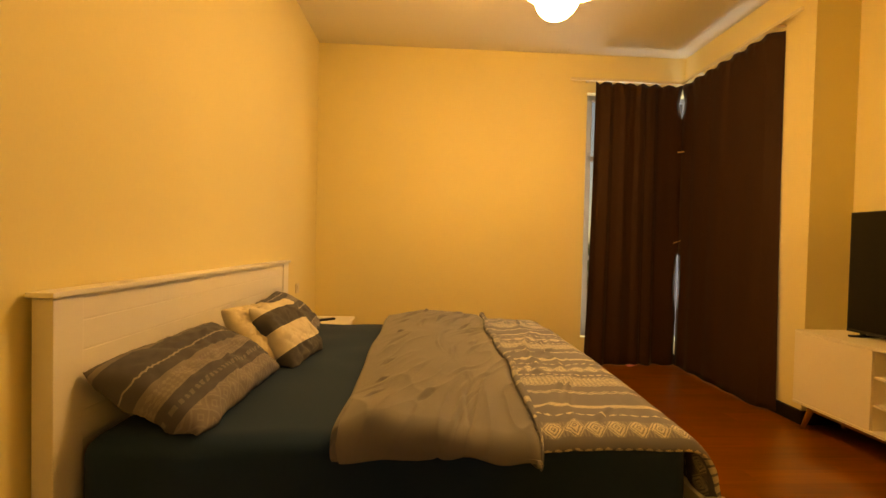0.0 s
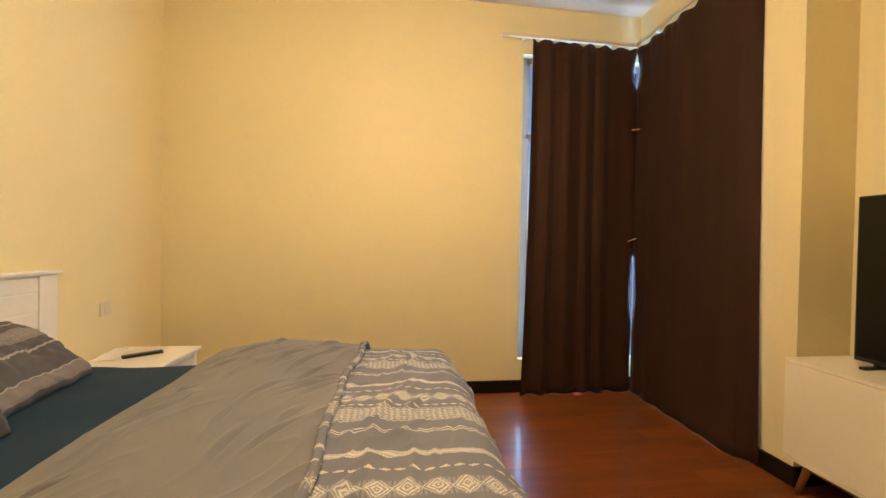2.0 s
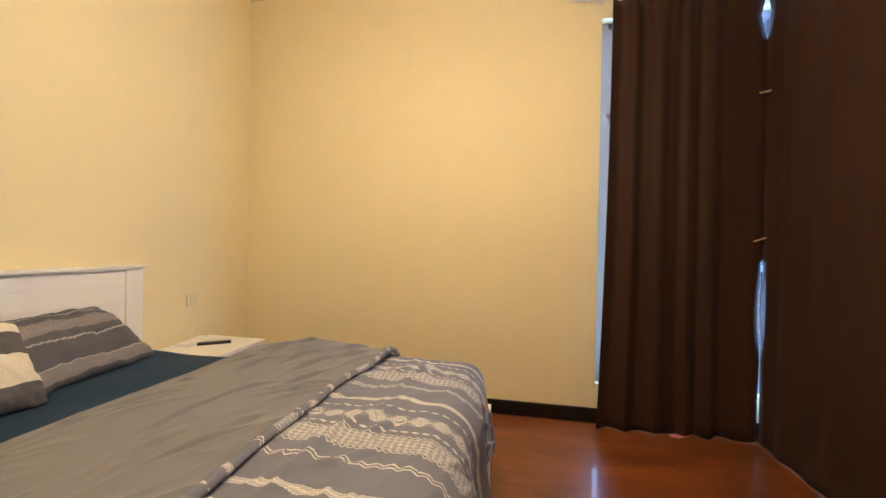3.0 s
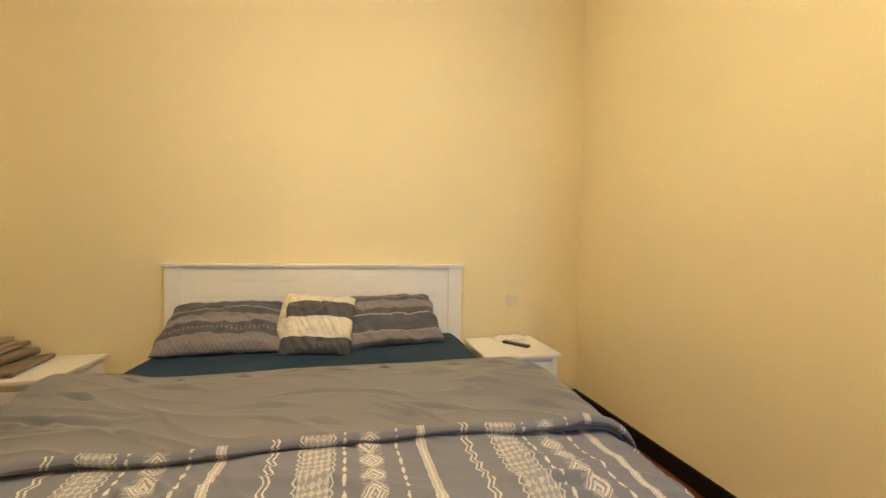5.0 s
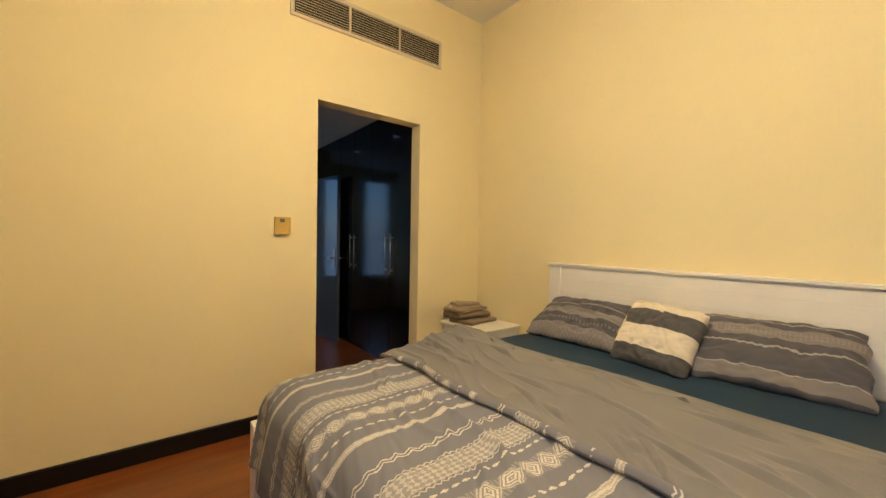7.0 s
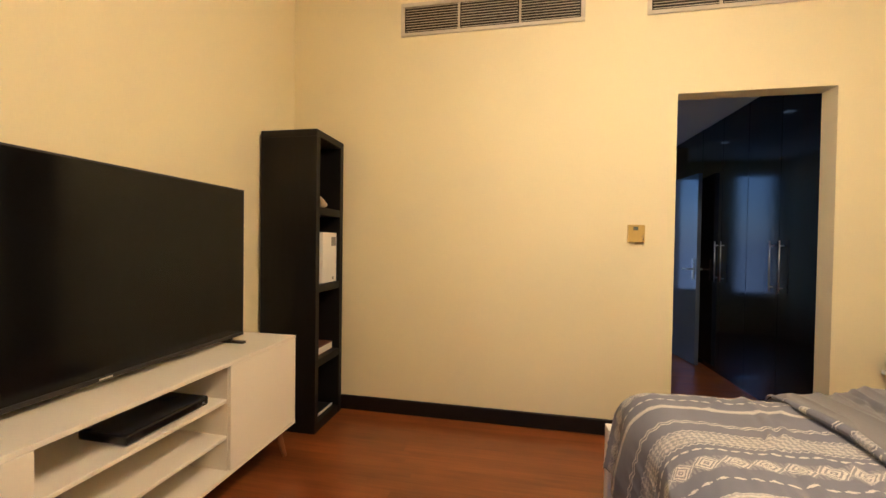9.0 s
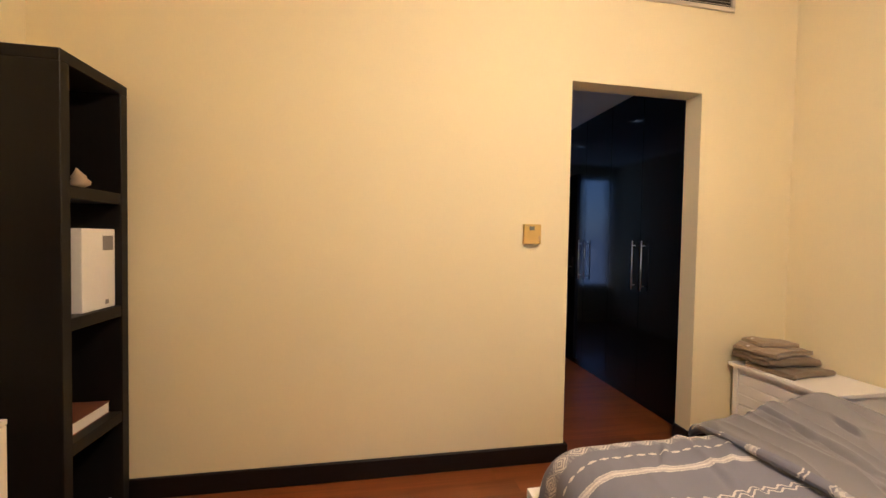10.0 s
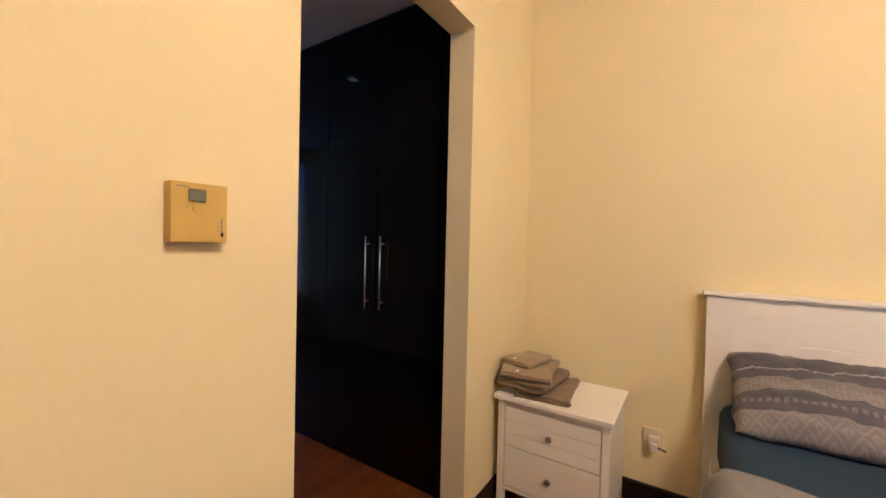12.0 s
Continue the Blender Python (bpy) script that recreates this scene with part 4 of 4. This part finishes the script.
def packet(p, yaw):
    """A crumpled white plastic packet."""
    e = thing("plastic_packet", p, "crumpled white plastic packet on the nightstand", "packet")
    m = Matrix.Translation(p) @ Matrix.Rotation(radians(yaw), 4, "Z")

    def at(u, v):
        x, y = (u - 0.5) * 0.11, (v - 0.5) * 0.26
        edge = (1 - (2 * u - 1) ** 4) * (1 - (2 * v - 1) ** 4)
        z_ = 0.004 + 0.026 * edge * (0.55 + 0.6 * wob(u * 3, v * 6, 2, 1.6)) + 0.008 * edge * (1 - abs(wob(u * 6, v * 9, 4, 1.5))) ** 3
        return m @ Vector((x + 0.01 * wob(v * 5, 0, 1, 1), y + 0.01 * wob(u * 5, 3, 1, 1), max(0.002, z_)))
    ob = part("film", sheet(30, 44, at), PAPER, e, smooth=True)
    s = ob.modifiers.new("thickness", "SOLIDIFY")
    s.thickness = 0.002


packet((0.105, 3.155, 0.563), 8)


# ---- sockets, switch, thermostat, cables ----
def plate(name, p, label, category, bits):
    e = thing(name, p, label, category)
    x, y, z = p
    part("plate", cuboid(0.001, 0.010, y - 0.043, y + 0.043, z - 0.043, z + 0.043, 0.003, 2), PLASTIC, e)
    for nm, y0, y1, z0, z1, mat in bits:
        part(nm, cuboid(0.009, 0.0135, y + y0, y + y1, z + z0, z + z1, 0.001, 1), mat, e)
    return e


sk = plate("wall_socket", (0.0, 0.690, 0.352), "white square wall socket with a plug in it", "socket",
           (("rocker", 0.020, 0.034, 0.012, 0.034, PLASTIC),))
plug = thing("plug_adapter", (0.03, 0.70, 0.335), "small white plug adapter pushed into the socket", "plug")
part("body", cuboid(0.010, 0.050, 0.675, 0.722, 0.312, 0.366, 0.006, 2), PLASTIC, plug)
part("pin_cover", cuboid(0.050, 0.062, 0.684, 0.712, 0.300, 0.340, 0.004, 2), PAPER, plug)
part("lead_stub", rod((0.055, 0.715, 0.325), (0.06, 0.752, 0.318), 0.004), BLACK_PLASTIC, plug)
plate("light_switch", (0.0, 3.214, 0.838), "white square light switch plate by the bed", "switch", (("rocker", -0.014, 0.014, -0.026, 0.026, PLASTIC),))
plate("wall_socket", (0.0, 3.50, 0.36), "white square wall socket in the corner", "socket", (("rocker", 0.020, 0.034, 0.012, 0.034, PLASTIC),))
adp = thing("charger", (0.03, 3.50, 0.36), "white charger plugged into the corner socket", "charger")
part("body", cuboid(0.011, 0.055, 3.475, 3.52, 0.335, 0.385, 0.005, 2), PLASTIC, adp)
cab = thing("cable", (0.2, 3.5, 0.01), "loose white cable hanging to the floor by the nightstand", "cable")
part("lead", tube([(0.05, 3.50, 0.34), (0.07, 3.53, 0.26), (0.06, 3.58, 0.14), (0.10, 3.60, 0.03), (0.20, 3.57, 0.008), (0.27, 3.49, 0.008), (0.20, 3.43, 0.008), (0.12, 3.45, 0.012)], 0.0042), PLASTIC, cab, smooth=True)
part("lead", tube([(0.05, 3.49, 0.34), (0.10, 3.47, 0.22), (0.12, 3.50, 0.08), (0.22, 3.52, 0.008), (0.30, 3.60, 0.008)], 0.0035), PLASTIC, cab, smooth=True)

th = thing("thermostat", (1.816, 0.0, 1.353), "yellowed plastic room thermostat with a small grey display", "thermostat")
part("case", cuboid(1.766, 1.867, 0.001, 0.030, 1.296, 1.409, 0.004, 3), THERMO, th)
part("display", cuboid(1.808, 1.838, 0.030, 0.0345, 1.374, 1.397, 0.001, 1), LCD, th, "grey display")
part("button", rod((1.824, 0.029, 1.362), (1.824, 0.033, 1.362), 0.008, seg=16), THERMO, th)
part("dot", rod((1.840, 0.029, 1.363), (1.840, 0.0315, 1.363), 0.0014, seg=8), LABEL_GREY, th)
part("slider_slot", cuboid(1.776, 1.7785, 0.030, 0.0312, 1.312, 1.345), LABEL_GREY, th)
part("slider", cuboid(1.775, 1.7795, 0.030, 0.034, 1.308, 1.316, 0.001, 1), BLACK_PLASTIC, th)
part("print_bar", cuboid(1.836, 1.858, 0.0298, 0.0306, 1.3995, 1.4015), LABEL_GREY, th)
for k in range(3):
    part("print_bar", cuboid(1.783, 1.786, 0.030, 0.0306, 1.318 + k * 0.008, 1.320 + k * 0.008), LABEL_GREY, th)


# ---- air grilles over the opening ----
def grille(x0, x1, z0, z1, label):
    e = thing("air_grille", ((x0 + x1) / 2, 0, z0), label, "air vent", "air grilles")
    # Flat dark sheet painted as the shade inside the duct; no hollow is built.
    part("backing", cuboid(x0 + 0.02, x1 - 0.02, 0.001, 0.004, z0 + 0.02, z1 - 0.02), DUCT_SHADE, e, "dark sheet behind the slats, standing for the duct's shade")
    w = 0.027
    for b in ((x0, x1, z0, z0 + w), (x0, x1, z1 - w, z1), (x0, x0 + w, z0 + w, z1 - w), (x1 - w, x1, z0 + w, z1 - w)):
        part("frame", cuboid(b[0], b[1], 0.001, 0.014, b[2], b[3], 0.003, 1), SLAT, e)
    for k in (1, 2):
        xm = x0 + (x1 - x0) * k / 3
        part("mullion", cuboid(xm - 0.008, xm + 0.008, 0.004, 0.013, z0 + w, z1 - w), SLAT, e)
    n = 10
    for k in range(n):
        zc = z0 + w + (z1 - z0 - 2 * w) * (k + 0.5) / n
        for j in range(3):
            a, b = x0 + w + (x1 - x0 - 2 * w) * j / 3 + 0.008, x0 + w + (x1 - x0 - 2 * w) * (j + 1) / 3 - 0.008
            s = cuboid(a, b, -0.0065, 0.0065, -0.0012, 0.0012)
            s.transform(Matrix.Translation((0, 0.009, zc)) @ Matrix.Rotation(radians(-38), 4, "X"))
            part("slat", s, SLAT, e)


grille(0.495, 1.775, 2.772, 3.012, "long slatted air grille high on the wall over the opening")
grille(2.160, 3.440, 2.772, 3.012, "long slatted air grille high on the plain wall")
sn = thing("wall_sensor", (1.978, 0, 2.985), "small dark sensor high on the wall between grilles", "sensor")
part("body", cuboid(1.958, 1.998, 0.001, 0.03, 2.955, 3.015, 0.005, 2), NICKEL, sn)
part("eye", rod((1.978, 0.028, 2.975), (1.978, 0.036, 2.975), 0.010), BLACK_PLASTIC, sn)


# ---- television and its bench ----
SX0, SX1, SY0, SY1, SZ0, SZ1 = 3.873, 4.275, 0.638, 2.370, 0.180, 0.709
bench = thing("tv_bench", ((SX0 + SX1) / 2, (SY0 + SY1) / 2, 0), "off-white television bench, two doors, open shelves, splayed wooden legs", "tv bench")
part("top", cuboid(SX0, SX1, SY0, SY1, SZ1 - 0.018, SZ1, 0.0025, 2), BONE, bench)
part("bottom", cuboid(SX0, SX1, SY0, SY1, SZ0, SZ0 + 0.018, 0.0025, 2), BONE, bench)
for y in (SY0, SY1 - 0.018):
    part("side_panel", cuboid(SX0 + 0.018, SX1, y, y + 0.018, SZ0 + 0.018, SZ1 - 0.018), BONE, bench)
for y in (1.155, 1.896):
    part("divider", cuboid(SX0 + 0.018, SX1 - 0.01, y - 0.008, y + 0.008, SZ0 + 0.018, SZ1 - 0.018), BONE, bench)
part("back_panel", cuboid(SX1 - 0.012, SX1 - 0.004, SY0 + 0.018, SY1 - 0.018, SZ0 + 0.018, SZ1 - 0.018), BONE, bench)
for z in (0.355, 0.525):
    part("shelf", cuboid(SX0 + 0.02, SX1 - 0.012, 1.163, 1.888, z - 0.008, z + 0.008, 0.002, 1), BONE, bench)
for y0, y1 in ((SY0 + 0.001, 1.162), (1.889, SY1 - 0.001)):
    part("door", cuboid(SX0 + 0.001, SX0 + 0.0165, y0, y1, SZ0 + 0.020, SZ1 - 0.0205, 0.0015, 1), BONE, bench, "plain off-white door")
part("leg_rail", cuboid(SX0 + 0.045, SX0 + 0.075, SY0 + 0.06, SY1 - 0.06, SZ0 - 0.035, SZ0, 0.003, 1), LEG_WOOD, bench, "reddish wooden rail")
part("leg_rail", cuboid(SX1 - 0.09, SX1 - 0.06, SY0 + 0.06, SY1 - 0.06, SZ0 - 0.035, SZ0, 0.003, 1), LEG_WOOD, bench, "reddish wooden rail")
for y, s in ((SY0 + 0.09, -1), (SY1 - 0.09, 1)):
    for x, q in ((SX0 + 0.06, -1), (SX1 - 0.075, 1)):
        part("leg", rod((x + q * 0.022, y + s * 0.045, 0.0), (x, y, SZ0), 0.012, 0.021, 14), LEG_WOOD, bench, "splayed tapered wooden leg", True)
    part("cross_rail", cuboid(SX0 + 0.075, SX1 - 0.09, y - 0.012, y + 0.012, SZ0 - 0.033, SZ0 - 0.001, 0.003, 1), LEG_WOOD, bench)

tv = thing("television", (4.13, 1.53, SZ1), "large flat black television switched off on two feet", "television")
TY0, TY1, TZ0, TZ1, TVX = 0.790, 2.232, 0.734, 1.555, 4.108
part("back_shell", cuboid(TVX + 0.012, TVX + 0.055, TY0 + 0.12, TY1 - 0.12, TZ0 + 0.05, TZ1 - 0.22, 0.012, 2), BLACK_PLASTIC, tv)
part("panel", cuboid(TVX, TVX + 0.013, TY0, TY1, TZ0, TZ1, 0.003, 2), BLACK_PLASTIC, tv)
part("screen", cuboid(TVX - 0.0025, TVX + 0.001, TY0 + 0.007, TY1 - 0.007, TZ0 + 0.020, TZ1 - 0.007, 0.001, 1), SCREEN, tv, "dark glossy screen")
part("bezel", cuboid(TVX - 0.003, TVX + 0.001, TY0 + 0.002, TY1 - 0.002, TZ0 + 0.001, TZ0 + 0.018, 0.001, 1), BLACK_PLASTIC, tv)
part("maker_plate", cuboid(TVX - 0.0045, TVX - 0.002, 1.505, 1.553, TZ0 + 0.006, TZ0 + 0.013), STEEL, tv)
for y in (0.875, 2.147):
    f = bmesh.new()
    cuboid(TVX - 0.075, TVX + 0.13, y - 0.013, y + 0.013, SZ1, SZ1 + 0.014, 0.004, 2, f)
    cuboid(TVX + 0.004, TVX + 0.03, y - 0.010, y + 0.010, SZ1 + 0.01, TZ0 + 0.06, 0.003, 1, f)
    part("foot", f, BLACK_PLASTIC, tv)

stb = thing("set_top_box", (4.02, 1.42, 0.533), "flat black set-top box on the bench's upper shelf", "set-top box")
part("case", cuboid(3.925, 4.14, 1.235, 1.60, 0.539, 0.578, 0.014, 4), SET_TOP, stb)
part("front_window", cuboid(3.9235, 3.927, 1.30, 1.54, 0.548, 0.566), SCREEN, stb)
part("status_lamp", cuboid(3.9225, 3.9255, 1.262, 1.272, 0.554, 0.560), STEEL, stb)
for y in (1.27, 1.565):
    for x in (3.955, 4.11):
        part("rubber_foot", rod((x, y, 0.533), (x, y, 0.541), 0.010), BLACK_PLASTIC, stb)


# ---- tall open shelf in the corner ----
QX0, QX1, QY0, QY1, QZ = 3.868, 4.276, 0.036, 0.424, 2.004
case = thing("bookcase", ((QX0 + QX1) / 2, (QY0 + QY1) / 2, 0), "tall narrow black wooden bookcase with four open compartments", "bookcase")
Q = 0.046
for y in (QY0, QY1 - Q):
    part("side_panel", cuboid(QX0, QX1, y, y + Q, 0, QZ - Q, 0.002, 1), BLACK_WOOD, case)
part("top", cuboid(QX0, QX1, QY0, QY1, QZ - Q, QZ, 0.002, 1), BLACK_WOOD, case)
part("back_panel", cuboid(QX1 - 0.01, QX1 - 0.002, QY0 + Q, QY1 - Q, 0.03, QZ - Q), BLACK_WOOD, case)
for z in (0.03, 0.455, 0.955, 1.475):
    part("shelf", cuboid(QX0 + 0.002, QX1 - 0.011, QY0 + Q, QY1 - Q, z - (0.03 if z < 0.1 else 0.025), z + 0.025, 0.002, 1), BLACK_WOOD, case)
bx = thing("white_box", (3.99, 0.20, 0.980), "white cardboard product box standing on the bookcase shelf", "box")
part("carton", cuboid(3.894, 4.05, 0.085, 0.285, 0.981, 1.335, 0.002, 1), PAPER, bx)
part("print_patch", cuboid(3.8925, 3.8945, 0.100, 0.165, 1.240, 1.305), LABEL_GREY, bx)
part("print_patch", cuboid(3.8925, 3.8945, 0.130, 0.150, 0.998, 1.018), LABEL_GREY, bx)
bk = thing("book", (3.98, 0.19, 0.481), "thick brown book lying flat on the bookcase shelf", "book")
part("cover", cuboid(3.915, 4.10, 0.090, 0.320, 0.481, 0.485, 0.001, 1), BOOK_BROWN, bk)
part("cover", cuboid(3.915, 4.10, 0.090, 0.320, 0.531, 0.535, 0.001, 1), BOOK_BROWN, bk)
part("spine", cuboid(3.915, 4.10, 0.316, 0.321, 0.482, 0.534, 0.001, 1), BOOK_BROWN, bk)
part("pages", cuboid(3.919, 4.096, 0.094, 0.315, 0.485, 0.531), PAPER, bk, "cream paper pages")
shl = thing("seashell", (3.925, 0.235, 1.50), "small pale seashell ornament on the upper shelf", "ornament")
prof = [(0.003, 0.0), (0.030, 0.012), (0.036, 0.026), (0.024, 0.042), (0.026, 0.050), (0.014, 0.066), (0.002, 0.086)]
b = lathe(prof, 18)
b.transform(Matrix.Translation((3.925, 0.235, 1.502)) @ Euler((0, radians(14), radians(70))).to_matrix().to_4x4())
part("whorl", b, TOWEL_LIGHT, shl, smooth=True)
fr = thing("picture_frame", (3.95, 0.2, 0.055), "white-edged frame lying at the bottom of the bookcase", "frame")
part("edge", cuboid(3.915, 3.925, 0.085, 0.320, 0.056, 0.070, 0.001, 1), PAPER, fr)
part("plate", cuboid(3.925, 4.12, 0.085, 0.320, 0.056, 0.067), BLACK_PLASTIC, fr)


# ---- dressing room: wardrobe and the open door past it ----
FX = 0.600
wr = thing("wardrobe", (0.3, -1.05, 0), "tall dark lacquered built-in wardrobe with steel bar handles", "wardrobe")
part("carcass", cuboid(0.004, FX - 0.024, -1.900, -0.129, 0.0, 2.545), WARDROBE, wr)
part("filler", cuboid(FX - 0.022, FX, -0.236, -0.130, 0.0, 2.545, 0.002, 1), WARDROBE, wr)
edges = (-0.2375, -0.653, -1.0685, -1.484, -1.8995)
for k in range(4):
    hi, lo = edges[k] - 0.0015, edges[k + 1] + 0.0015
    d = part("door", cuboid(FX - 0.022, FX, lo, hi, 0.06, 2.54, 0.002, 1), WARDROBE, wr)
    y = (edges[1] + 0.055 if k == 0 else edges[1] - 0.055) if k < 2 else (edges[3] + 0.055 if k == 2 else edges[3] - 0.055)
    bar = part("handle", rod((FX + 0.030, y, 0.925), (FX + 0.030, y, 1.328), 0.0048), STEEL, d, "brushed steel bar handle", True)
    for zz in (0.965, 1.288):
        part("handle_post", rod((FX, y, zz), (FX + 0.030, y, zz), 0.0045), STEEL, d, "", True)
part("end_panel", cuboid(0.004, FX, -2.742, -1.902, 0.0, 2.545, 0.002, 1), WARDROBE, wr)
part("plinth", cuboid(FX - 0.05, FX - 0.03, -1.900, -0.13, 0.0, 0.06), WARDROBE, wr)

dm = Matrix.Translation((0.700, -1.755, 0)) @ Matrix.Rotation(radians(6.8), 4, "Z")
dr = thing("door_1", (0.700, -1.885, 0), "glossy door standing open beyond the wardrobe, the blue of daylight put in its colour", "door", kind="structure")


def door_bit(name, b, mat, label="", smooth=False):
    b.transform(dm)
    return part(name, b, mat, dr, label, smooth)


door_bit("leaf", cuboid(-0.042, 0, -0.80, 0.0, 0.008, 2.05, 0.002, 1), LEAF)
for s in (0.0, -0.042):
    o = 1 if s == 0 else -1
    door_bit("handle_plate", cuboid(min(s, s + o * 0.008), max(s, s + o * 0.008), -0.075, -0.040, 0.92, 1.14, 0.003, 1), STEEL, "steel handle plate")
    door_bit("lever", tube([(s, -0.058, 1.03), (s + o * 0.045, -0.058, 1.03), (s + o * 0.05, -0.075, 1.03), (s + o * 0.05, -0.17, 1.03)], 0.009), STEEL, "steel lever handle", True)
for z in (0.2, 1.0, 1.85):
    door_bit("hinge", rod((0.004, -0.803, z), (0.004, -0.803, z + 0.1), 0.007), STEEL)
for xs in ((1.10, -1.40), (1.10, -2.5)):
    dl = thing("downlight", (xs[0], xs[1], H2), "small recessed ceiling downlight", "downlight", "downlights")
    part("ring", lathe([(0.030, H2 - 0.004), (0.045, H2 - 0.004), (0.045, H2)], 24, Matrix.Translation((xs[0], xs[1], 0))), STEEL, dl)
    part("lens", lathe([(0.001, H2 - 0.006), (0.028, H2 - 0.005), (0.029, H2 - 0.001)], 20, Matrix.Translation((xs[0], xs[1], 0))), SPOT, dl)

# ---- floor boards ----
floor = whole("floor", cuboid(-0.19, TX + 0.19, -3.7, NY + 0.19, -0.012, -0.009), SUBFLOOR, kind="structure")
PW, PL = 0.122, 1.22
b = cuboid(0.0, PL, 0.0, PW, -0.0085, 0.0)
plank_mesh = mesh_of("plank", b, PLANK)
rnd = random.Random(11)


def lay_boards(x0, x1, y0, y1):
    y = y0
    while y < y1 - 0.01:
        x = x0 - rnd.uniform(0, 0.9)
        while x < x1:
            a, c = max(x, x0), min(x + PL, x1)
            if c - a > 0.05:
                ob = new("plank", plank_mesh)
                ob.parent = floor
                ob.location = (a, y, 0)
                ob.scale = ((c - a) / PL, min(PW, y1 - y) / PW, 1)
            x += PL
        y += PW


lay_boards(0.0, TX, 0.0, NY)
lay_boards(0.0, 2.45, -3.62, 0.0)
